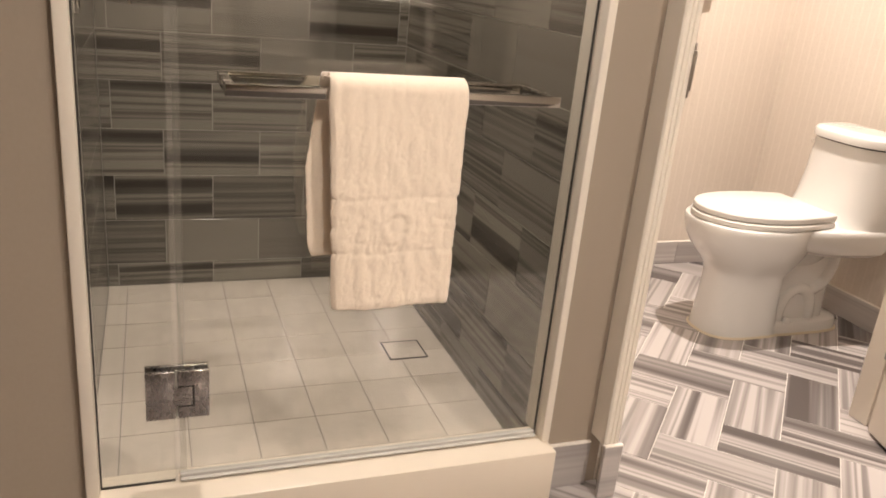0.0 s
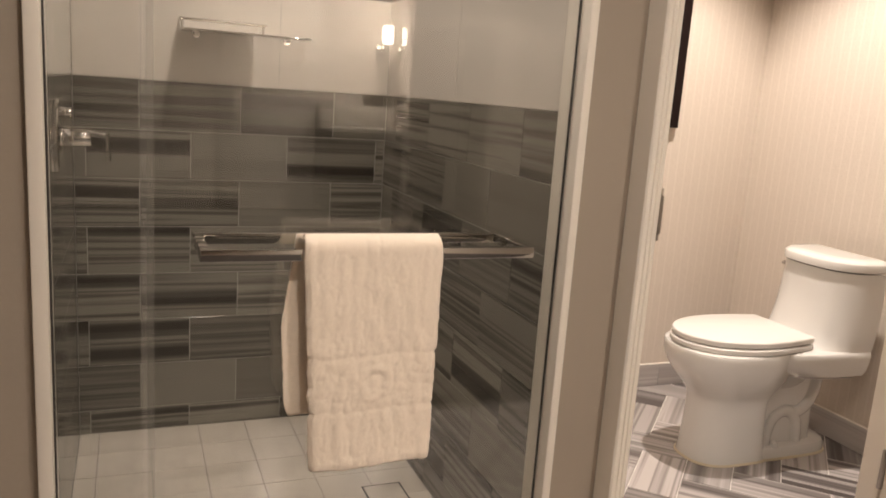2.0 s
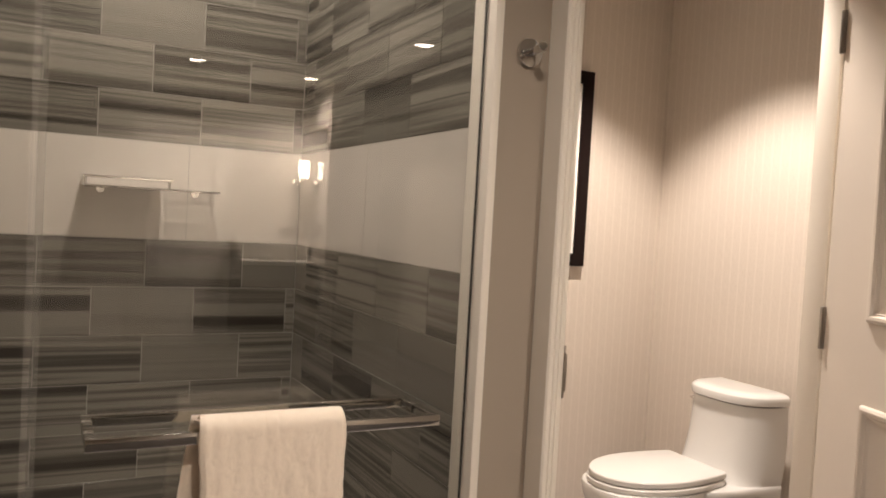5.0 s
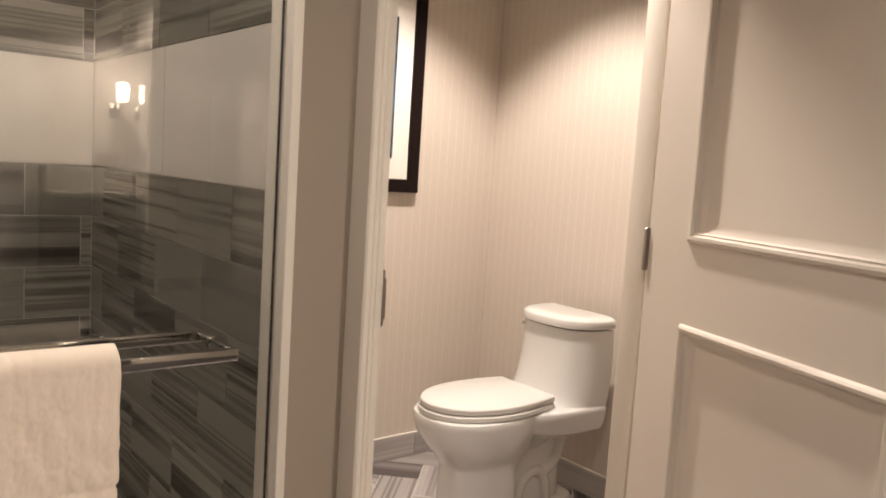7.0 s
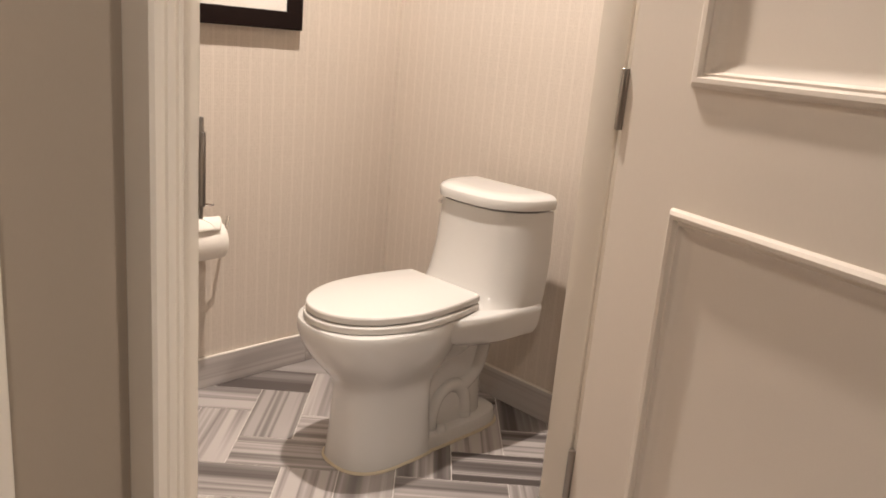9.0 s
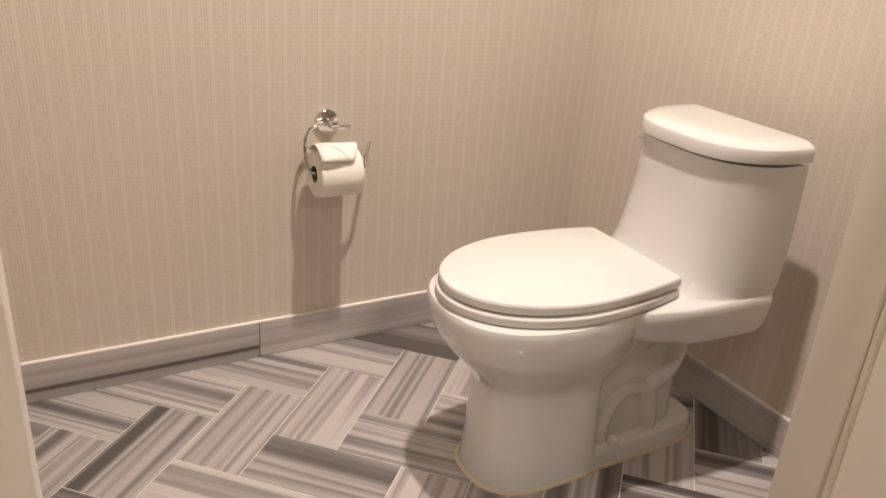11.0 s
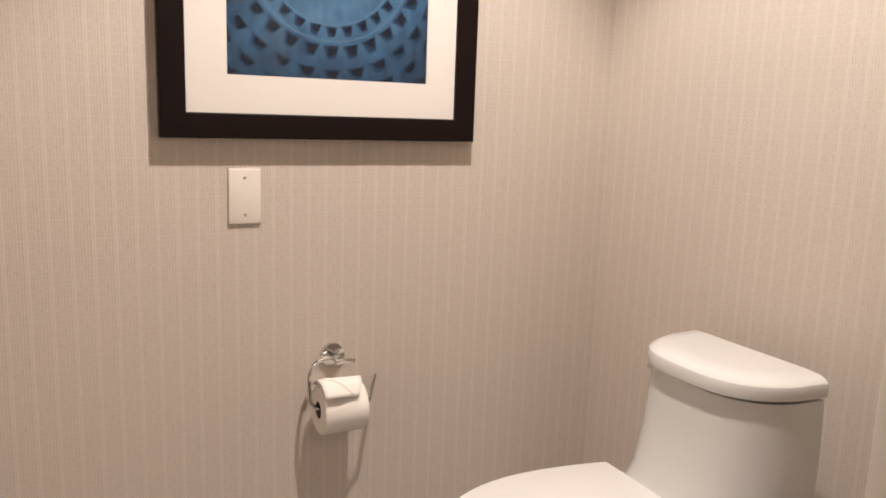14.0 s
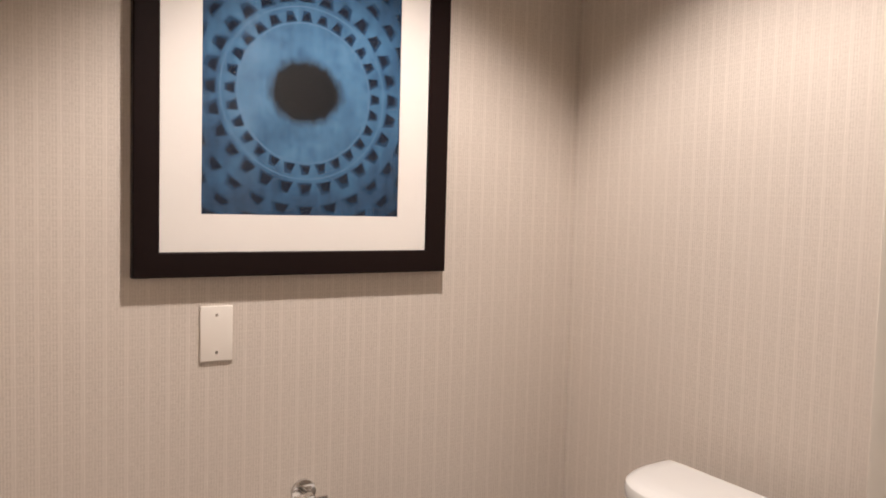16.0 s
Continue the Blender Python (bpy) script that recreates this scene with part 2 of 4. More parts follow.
HINGE_STEEL = plain("satin_chrome", (0.36, 0.335, 0.32), 0.27, 1.0, 0.1, 30, 0.0)
NICKEL = plain("brushed_nickel", (0.36, 0.33, 0.30), 0.32, 1.0, 0.12, 120, 0.05)
# real dark joints, and dark colour standing in for shade in narrow gaps
DARK_JOINT_GAP_SHADE = plain("dark_joint_and_gap_shade", (0.06, 0.055, 0.05), 0.5, 0.6, 0.1, 80, 0.05)
GLASS_MAT = glass_material("clear_shower_glass", (0.935, 0.94, 0.93), 1.35)
PICTURE_GLASS = glass_material("picture_glass", (0.99, 0.99, 0.99), 0.35)
SEAL = plain("milky_vinyl_seal", (0.52, 0.50, 0.46), 0.75, grain=0.05, scale=40)
CLEAR_SEAL = plain("clear_vinyl_seal", (0.46, 0.43, 0.38), 0.55, grain=0.05, scale=40, spec=0.2)
CLEAR_SEAL.node_tree.nodes["Principled BSDF"].inputs["Alpha"].default_value = 0.13
TERRY = terry()
TISSUE = plain("white_tissue", (0.80, 0.755, 0.69), 0.95, grain=0.06, scale=180, bump=0.3)
CARD = plain("brown_card_core", (0.16, 0.11, 0.07), 0.9, grain=0.1, scale=90)
FRAME_WOOD = plain("espresso_wood", (0.009, 0.0045, 0.004), 0.45, grain=0.35, scale=70, bump=0.1, spec=0.12)
MAT_BOARD = plain("ivory_mat_board", (0.78, 0.73, 0.67), 0.9, grain=0.03, scale=200, bump=0.1)
PRINT = print_blue()
INK = plain("dark_ink", (0.010, 0.014, 0.026), 0.8, grain=0.7, scale=60, spec=0.12)
INK_BLUE = plain("slate_blue_ink", (0.019, 0.048, 0.095), 0.8, grain=0.8, scale=70, spec=0.12)
PALE_BLUE = plain("pale_blue_ink", (0.070, 0.160, 0.275), 0.6, grain=0.4, scale=50)
PLATE = plain("ivory_plate_plastic", (0.76, 0.70, 0.62), 0.35, grain=0.02, scale=60)
COUNTER = plain("pale_stone_counter", (0.62, 0.57, 0.50), 0.15, grain=0.12, scale=12)
CABINET = plain("dark_vanity_wood", (0.10, 0.07, 0.05), 0.4, grain=0.3, scale=40)
SHADE = glow("lit_sconce_shade", (1.0, 0.87, 0.68), 25.0)
LENS = glow("recessed_downlight_lens", (1.0, 0.86, 0.68), 20.0)
BARE_LENS = glow("lit_downlight_lens", (1.0, 0.86, 0.68), 30.0)
MIRROR = plain("silvered_mirror", (0.88, 0.88, 0.87), 0.02, 1.0, 0.0, 20, 0.0)
BOTTLE = plain("amber_bottle", (0.30, 0.22, 0.13), 0.15, grain=0.1, scale=30)
LINEN = plain("white_linen", (0.75, 0.71, 0.65), 0.9, grain=0.06, scale=120, bump=0.3)


# ---- mesh helpers ----
def as_object(name, data_from, material, smooth=False, parent=None):
    me = bpy.data.meshes.new(name)
    if isinstance(data_from, bmesh.types.BMesh):
        data_from.to_mesh(me)
        data_from.free()
    else:
        me.from_pydata(*[list(d) for d in (data_from[0], [], data_from[1])])
        me.update()
    me.materials.append(material)
    if smooth:
        for p in me.polygons:
            p.use_smooth = True
        me.set_sharp_from_angle(angle=radians(28))
    ob = new(name, me)
    if parent is not None:
        ob.parent = parent
    return ob


def part(name, bm, material, parent, label="", smooth=True):
    ob = as_object(name, bm, material, smooth, parent)
    return tagged(ob, label) if label else ob


def thing(name, label, category, group="", kind=""):
    return tagged(new(name), label, category, group, kind)


def structure(name, bm, material, label, category, smooth=False):
    return tagged(as_object(name, bm, material, smooth), label, category, "", "structure")


def box(x0, x1, y0, y1, z0, z1, bevel=0.0, segments=2, bm=None):
    own = bmesh.new()
    bmesh.ops.create_cube(own, size=1.0, matrix=Matrix.LocRotScale(((x0 + x1) / 2, (y0 + y1) / 2, (z0 + z1) / 2), None, (abs(x1 - x0), abs(y1 - y0), abs(z1 - z0))))
    if bevel:
        bmesh.ops.bevel(own, geom=own.edges[:], offset=bevel, segments=segments, profile=0.5, affect="EDGES")
    return joined(bm, own)


def joined(bm, own, m=None):
    if m is not None:
        own.transform(m)
    if bm is None:
        return own
    tmp = bpy.data.meshes.new("tmp")
    own.to_mesh(tmp)
    own.free()
    bm.from_mesh(tmp)
    bpy.data.meshes.remove(tmp)
    return bm


def cylinder(p, q, r, r2=None, seg=24, bevel=0.0, bm=None):
    p, q = Vector(p), Vector(q)
    own = bmesh.new()
    bmesh.ops.create_cone(own, cap_ends=True, segments=seg, radius1=r, radius2=r if r2 is None else r2, depth=(q - p).length)
    if bevel:
        rims = [e for e in own.edges if abs(e.verts[0].co.z - e.verts[1].co.z) < 1e-6]
        bmesh.ops.bevel(own, geom=rims, offset=bevel, segments=3, profile=0.5, affect="EDGES")
    turn = (q - p).to_track_quat("Z", "Y").to_matrix().to_4x4()
    return joined(bm, own, Matrix.Translation((p + q) / 2) @ turn)


def tube(points, r, seg=12, steps=8, bm=None, squash=1.0):
    """A round bar along a smooth line through the points."""
    pts = [Vector(p) for p in points]
    ext = [2 * pts[0] - pts[1], *pts, 2 * pts[-1] - pts[-2]]
    line = []
    for i in range(1, len(ext) - 2):
        a, b, c, d = ext[i - 1:i + 3]
        for k in range(steps):
            t = k / steps
            line.append(0.5 * (2 * b + (c - a) * t + (2 * a - 5 * b + 4 * c - d) * t * t + (3 * b - a - 3 * c + d) * t ** 3))
    line.append(pts[-1])
    own = bmesh.new()
    rings = []
    side = None
    for i, p in enumerate(line):
        way = (line[min(i + 1, len(line) - 1)] - line[max(i - 1, 0)]).normalized()
        if side is None:
            side = way.orthogonal().normalized()
        side = (side - way * side.dot(way)).normalized()
        up = way.cross(side)
        rings.append([own.verts.new(p + r * (math.cos(2 * math.pi * k / seg) * side + squash * math.sin(2 * math.pi * k / seg) * up)) for k in range(seg)])
    for a, b in zip(rings, rings[1:]):
        for k in range(seg):
            own.faces.new((a[k], a[(k + 1) % seg], b[(k + 1) % seg], b[k]))
    own.faces.new(rings[0][::-1])
    own.faces.new(rings[-1])
    return joined(bm, own)


def loft(rings, bm=None, cap=True):
    """A skin over closed rings of points, capped at both ends."""
    own = bmesh.new()
    vs = [[own.verts.new(p) for p in ring] for ring in rings]
    n = len(vs[0])
    for a, b in zip(vs, vs[1:]):
        for k in range(n):
            own.faces.new((a[k], a[(k + 1) % n], b[(k + 1) % n], b[k]))
    if cap:
        own.faces.new(vs[0][::-1])
        own.faces.new(vs[-1])
    bmesh.ops.recalc_face_normals(own, faces=own.faces[:])
    return joined(bm, own)


TILES = {}


def tile_mesh(length, width, thick, material, gap=0.0022):
    """One tile, lying in its own xy plane with its face up and its edges eased."""
    key = (round(length, 4), round(width, 4), thick, material.name)
    if key not in TILES:
        a, b, e = length / 2 - gap / 2, width / 2 - gap / 2, 0.0005
        rows = [(a, b, -thick), (a, b, -e), (a - e, b - e, 0.0)]
        verts = [(sx * x, sy * y, z) for x, y, z in rows for sx, sy in ((-1, -1), (1, -1), (1, 1), (-1, 1))]
        faces = [(8, 9, 10, 11)] + [(r + k, r + (k + 1) % 4, r + 4 + (k + 1) % 4, r + 4 + k) for r in (0, 4) for k in range(4)]
        me = bpy.data.meshes.new("tile")
        me.from_pydata(verts, [], faces)
        me.materials.append(material)
        TILES[key] = me
    return TILES[key]


def lay(parent, m, length, width, thick, material):
    ob = new("tile", tile_mesh(length, width, thick, material))
    ob.parent = parent
    ob.matrix_basis = m
    return ob


# ---- setting: floor, walls, ceilings ----
floor = structure("floor", box(-2.4, 2.7, -1.2, 1.62, -0.12, -0.0012), FLOOR_GROUT, "pale grout bed under striped marble herringbone tiles", "floor")
# out of view; its dark colour is invented to weaken reflections in the shower glass
floor_main = structure("floor_main", box(-2.4, 2.7, -6.6, -1.2005, -0.12, 0.0), UNSEEN_FLOOR, "dark brown floor of the outer room, unseen, added to dim the glass reflections", "floor")
wall_shower_back = structure("wall_shower_back", box(-0.95, 0.30, BACK + 0.0014, BACK + 0.12, 0, CEIL), GROUT, "shower back wall in banded grey marble with a cream band", "wall")
wall_shower_right = structure("wall_shower_right", box(SH_R + 0.0014, WC_L - 0.02, 0.166, BACK + 0.008, 0, CEIL), GROUT, "shower side wall in banded grey marble with a cream band", "wall")
wall_shower_left = structure("wall_shower_left", box(SH_L - 0.12, SH_L - 0.0014, 0.166, BACK + 0.008, 0, CEIL), GROUT, "shower valve wall in banded grey marble with a cream band", "wall")
wall_paper_holder = structure("wall_paper_holder", box(WC_L - 0.019, 2.1, TP, TP + 0.12, 0, CEIL), PAPER, "closet wall in pale cream fretwork wallpaper", "wall")
wall_tank = structure("wall_tank", box(TANK, TANK + 0.12, 0.061, TP - 0.001, 0, CEIL), PAPER, "closet wall in pale cream fretwork wallpaper behind the toilet", "wall")
wall_closet_side = structure("wall_closet_side", box(WC_L - 0.019, WC_L, 0.166, TP - 0.001, 0, CEIL), PAPER, "closet side wall in pale cream fretwork wallpaper", "wall")
wall_front_left = structure("wall_front_left", box(-2.4, -0.755, WALL, 0.165, 0, CEIL), TAUPE, "taupe textured wall beside the shower", "wall")
wall_front_middle = structure("wall_front_middle", box(JAMB + 0.0195, 0.362, WALL, 0.165, 0, CEIL), TAUPE, "narrow taupe textured wall between shower and closet", "wall")
wall_front_right = structure("wall_front_right", box(1.352, 2.7, WALL, 0.165, 0, CEIL), TAUPE, "taupe textured wall beside the closet door", "wall")
wall_over_shower = structure("wall_over_shower", box(-0.754, JAMB + 0.019, WALL + 0.001, 0.164, 2.235, CEIL), TAUPE, "taupe textured wall above the shower glass", "wall")
wall_over_door = structure("wall_over_door", box(0.363, 1.351, WALL + 0.001, 0.164, 2.11, CEIL), TAUPE, "taupe textured wall above the closet door", "wall")
wall_west = structure("wall_west", box(-2.42, -2.30, -6.6, WALL - 0.001, 0, CEIL), TAUPE, "taupe textured bathroom wall", "wall")
wall_east = structure("wall_east", box(2.55, 2.67, -6.6, WALL - 0.001, 0, CEIL), TAUPE, "taupe textured bathroom wall", "wall")
wall_vanity = structure("wall_vanity", box(-2.4, 2.7, -6.22, -6.1, 0, CEIL), PAPER, "pale wall behind the vanity", "wall")
ceiling = structure("ceiling", box(-2.5, 2.8, -6.7, 1.7, CEIL, CEIL + 0.1), CEILING, "matt cream ceiling with downlights", "ceiling")


# ---- shower tiling ----
def tiled_wall(parent, start, end, place, band_z, joint, turn):
    """Rows of half-lapped tiles along a wall from start to end; joint: where the row under the band breaks."""
    low, high = band_z
    rows = []
    z, k = low, 0
    while z > PAN:
        rows.append((max(z - CELL, PAN), z, k))
        z, k = z - CELL, k + 1
    z, k = high, 1
    while z < CEIL:
        rows.append((z, min(z + CELL, CEIL), k))
        z, k = z + CELL, k + 1
    for z0, z1, k in rows:
        shift = joint + (0.1525 if k % 2 else 0.0)
        first = shift - math.ceil((shift - start) / 0.305) * 0.305
        s = first
        while s < end - 0.004:
            a, b = max(s, start), min(s + 0.305, end)
            s += 0.305
            if b - a > 0.006 and z1 - z0 > 0.006:
                lay(parent, place((a + b) / 2, (z0 + z1) / 2) @ turn, b - a, z1 - z0, 0.008, WALL_STONE)
    s = start
    while s < end - 0.004:
        b = min(s + 0.61, end)
        lay(parent, place((s + b) / 2, (low + high) / 2) @ turn, b - s, high - low, 0.008, BAND_STONE)
        s = b


BAND = (1.180, 1.487)


# ---- herringbone floor ----
def herringbone(u0, v0):
    half = math.sqrt(0.5)
    for i in range(-32, 26):
        for j in range(-26, 26):
            m = (i + j) % 4
            if m == 0:
                u, v, turn = i + 1.0, j + 0.5, 45
            elif m == 2:
                u, v, turn = i + 0.5, j + 1.0, 135
            else:
                continue
            u, v = u0 + u * CELL, v0 + v * CELL
            x, y = (u - v) * half, (u + v) * half
            if not (-1.0 < x < 2.05 and -1.25 < y < 1.55):
                continue
            if -0.95 < x < 0.12 and y > 0.14:
                continue
            lay(floor, pose(x, y, 0, 0, 0, turn), 2 * CELL, CELL, 0.006, FLOOR_STONE)


# ---- skirting ----
def skirting(name, start, end, breaks, place, height, label):
    """A row of marble skirting pieces on a wall."""
    base = tagged(new(name), label, "baseboard", "", "structure")
    marks = [start, *[b for b in breaks if start < b < end], end]
    for a, b in zip(marks, marks[1:]):
        m = place((a + b) / 2, height / 2)
        ob = new("tile", tile_mesh(b - a, height, 0.0095, BASE_VEINED if name == "baseboard_holder" and a == start else BASE_STONE, 0.0015))
        ob.parent, ob.matrix_basis = base, m
    # thin pale line along the top edge of the skirting
    line = new("caulk_line", tile_mesh(end - start, 0.004, 0.0095, PALE_LINE, 0.0))
    line.parent, line.matrix_basis = base, place((start + end) / 2, height + 0.002)
    return base


def facing(y):
    return lambda s, z: pose(s, y, z, 90, 0, 0)


def facing_left(x):
    return lambda s, z: Matrix.Translation((x, s, z)) @ Matrix(((0, 0, -1, 0), (-1, 0, 0, 0), (0, 1, 0, 0), (0, 0, 0, 1)))


def facing_right(x):
    return lambda s, z: Matrix.Translation((x, s, z)) @ Matrix(((0, 0, 1, 0), (1, 0, 0, 0), (0, 1, 0, 0), (0, 0, 0, 1)))


skirting("baseboard_holder", WC_L, TANK - 0.011, (0.937, 1.547), facing(TP - 0.010), 0.100, "banded grey marble skirting along the papered wall")
skirting("baseboard_tank", 0.21, TP - 0.001, (0.5, 1.1), facing_left(TANK - 0.010), 0.100, "banded grey marble skirting behind the toilet")
skirting("baseboard_front", JAMB + 0.0205, 0.331, (), facing(WALL - 0.010), 0.115, "banded grey marble skirting below the taupe wall")
skirting("baseboard_plinth", 0.331, 0.379, (), facing(-0.008), 0.137, "grey marble plinth below the door casing")
skirting("baseboard_left", -2.3, -0.756, (-1.9, -1.3), facing(WALL - 0.010), 0.115, "banded grey marble skirting below the taupe wall")
skirting("baseboard_right", 1.39, 2.54, (2.0,), facing(WALL - 0.010), 0.115, "banded grey marble skirting below the taupe wall")


# ---- shower curb, pan and trims ----
curb = structure("shower_curb", box(-0.754, JAMB + 0.0185, 0.0, 0.112, 0.0, CURB, 0.004), CURB_STONE, "cream stone shower curb with eased edges", "curb", True)
pan = structure("shower_pan", box(SH_L - 0.008, SH_R + 0.008, 0.1125, BACK + 0.008, 0.0, PAN - 0.0015), PAN_GROUT, "shower floor of pale marble tiles", "floor")


def vertical_trim(name, x0, x1, y0, y1, z0, z1, label):
    return structure(name, box(x0, x1, y0, y1, z0, z1, 0.003), TRIM, label, "trim", True)


vertical_trim("trim_shower_right", JAMB, JAMB + 0.019, 0.041, 0.1305, CURB, 2.234, "cream painted trim at the edge of the shower")
vertical_trim("trim_shower_left", -0.756, -0.733, 0.041, 0.1305, CURB, 2.234, "cream painted trim at the edge of the shower")
vertical_trim("trim_shower_top", -0.7325, JAMB - 0.0005, 0.041, 0.1305, 2.212, 2.234, "cream painted trim above the shower glass")


def casing(name, x0, x1, z0, z1, label):
    """A moulded casing leg: flat band, two rounded grooves, and a raised inner bead."""
    prof = [(0.0, 0.060), (0.0, 0.004), (0.004, 0.0), (0.010, 0.0), (0.012, 0.004), (0.015, 0.004), (0.017, 0.001), (0.022, 0.001), (0.024, 0.006), (0.027, 0.006), (0.029, 0.003), (0.033, 0.003), (0.036, 0.008), (0.036, 0.060)]
    s = (x1 - x0) / 0.036
    rings = [[(x0 + a * s, b, z) for a, b in prof] for z in (z0, z1)]
    return structure(name, loft(rings), TRIM, label, "trim", True)


casing("trim_casing_left", 0.332, 0.368, 0.138, 2.10, "cream painted moulded door casing with fine grooves")
casing("trim_casing_right", 1.395, 1.325, 0.0, 2.10, "cream painted moulded door casing with fine grooves")
structure("trim_casing_head", box(0.3685, 1.3245, 0.002, 0.06, 2.045, 2.10, 0.004), TRIM, "cream painted door casing head", "trim", True)
structure("trim_jamb_left", box(0.363, 0.411, 0.0605, 0.168, 0.0, 2.045, 0.002, bm=box(0.369, 0.409, 0.052, 0.0604, 0.0, 2.045, 0.002, bm=box(0.4115, 0.433, 0.095, 0.166, 0.0, 2.03, 0.003))), TRIM, "cream painted door jamb with a rebate stop", "trim", True)
structure("trim_jamb_right", box(1.314, 1.351, 0.0605, 0.176, 0.0, 2.045, 0.002, bm=box(1.298, 1.3135, 0.110, 0.175, 0.0, 2.03, 0.003, bm=box(1.305, 1.3135, 0.098, 0.1095, 0.0, 2.03, 0.002))), TRIM, "cream painted door jamb with a rebate stop", "trim", True)
structure("trim_jamb_head", box(0.4115, 1.3135, 0.0605, 0.168, 2.031, 2.045, 0.002), TRIM, "cream painted door head jamb", "trim", True)


# ---- closet door ----
def closet_door():
    door = thing("door_1", "cream painted two-panel door standing open on nickel hinges", "door", "", "structure")
    wide, thick, tall, stile = 0.90, 0.044, 2.025, 0.168
    panels = [(0.205, 0.893), (1.102, 1.90)]
    # the face lies at local y = 0 and looks along -y; x runs away from the hinges
    leaf = bmesh.new()
    x0, x1 = stile, wide - 0.125
    for a, b, c, d in ((0.004, x0, 0.01, tall), (x1, wide, 0.01, tall), (x0, x1, 0.01, panels[0][0]), (x0, x1, panels[0][1], panels[1][0]), (x0, x1, panels[1][1], tall)):
        box(a, b, 0.0, thick, c, d, bm=leaf)
    part("leaf", leaf, DOOR_PAINT, door, smooth=False)
    for z0, z1 in panels:
        prof = [(-0.004, 0.001), (0.000, -0.009), (0.006, -0.013), (0.013, -0.011), (0.017, -0.003), (0.021, -0.004), (0.025, 0.004), (0.040, 0.013), (0.046, 0.014)]
        rings = [[(x0 + o, h, z0 + o), (x1 - o, h, z0 + o), (x1 - o, h, z1 - o), (x0 + o, h, z1 - o)] for o, h in prof]
        own = bmesh.new()
        vs = [[own.verts.new(p) for p in r] for r in rings]
        for a, b in zip(vs, vs[1:]):
            for k in range(4):
                own.faces.new((a[k], a[(k + 1) % 4], b[(k + 1) % 4], b[k]))
        own.faces.new(vs[-1])
        bmesh.ops.recalc_face_normals(own, faces=own.faces[:])
        panel = part("panel", own, DOOR_PAINT, door)
    for z in (0.288, 1.062, 1.84):
        hinge = part("hinge", cylinder((-0.003, -0.004, z - 0.056), (-0.003, -0.004, z + 0.056), 0.0075, seg=16, bevel=0.002), NICKEL, door, "brushed nickel butt hinge")
        part("hinge_leaf", box(0.0005, 0.0035, 0.0, 0.036, z - 0.056, z + 0.056, 0.001), NICKEL, hinge)
    # x of the leaf runs along (-0.316, -0.949), its face looks along (-0.949, 0.316)
    door.matrix_basis = Matrix(((-0.316, 0.949, 0, 1.272), (-0.949, -0.316, 0, 0.083), (0, 0, 1, 0), (0, 0, 0, 1)))
    return door


closet_door()
jamb_plates = thing("jamb_hinge_plates", "brushed nickel hinge plates let into the door jamb", "hinge plate", "", "")
for z in (0.288, 1.062, 1.84):
    part("plate", box(1.3110, 1.3145, 0.0615, 0.097, z - 0.056, z + 0.056, 0.001), NICKEL, jamb_plates)
strike = thing("strike_plate", "dark nickel strike plate on the door jamb", "strike plate")
part("plate", box(0.4085, 0.4130, 0.050, 0.088, 0.93, 1.04, 0.001), NICKEL, strike)
part("lip", box(0.4085, 0.4125, 0.044, 0.0498, 0.945, 1.025, 0.0015), NICKEL, strike)


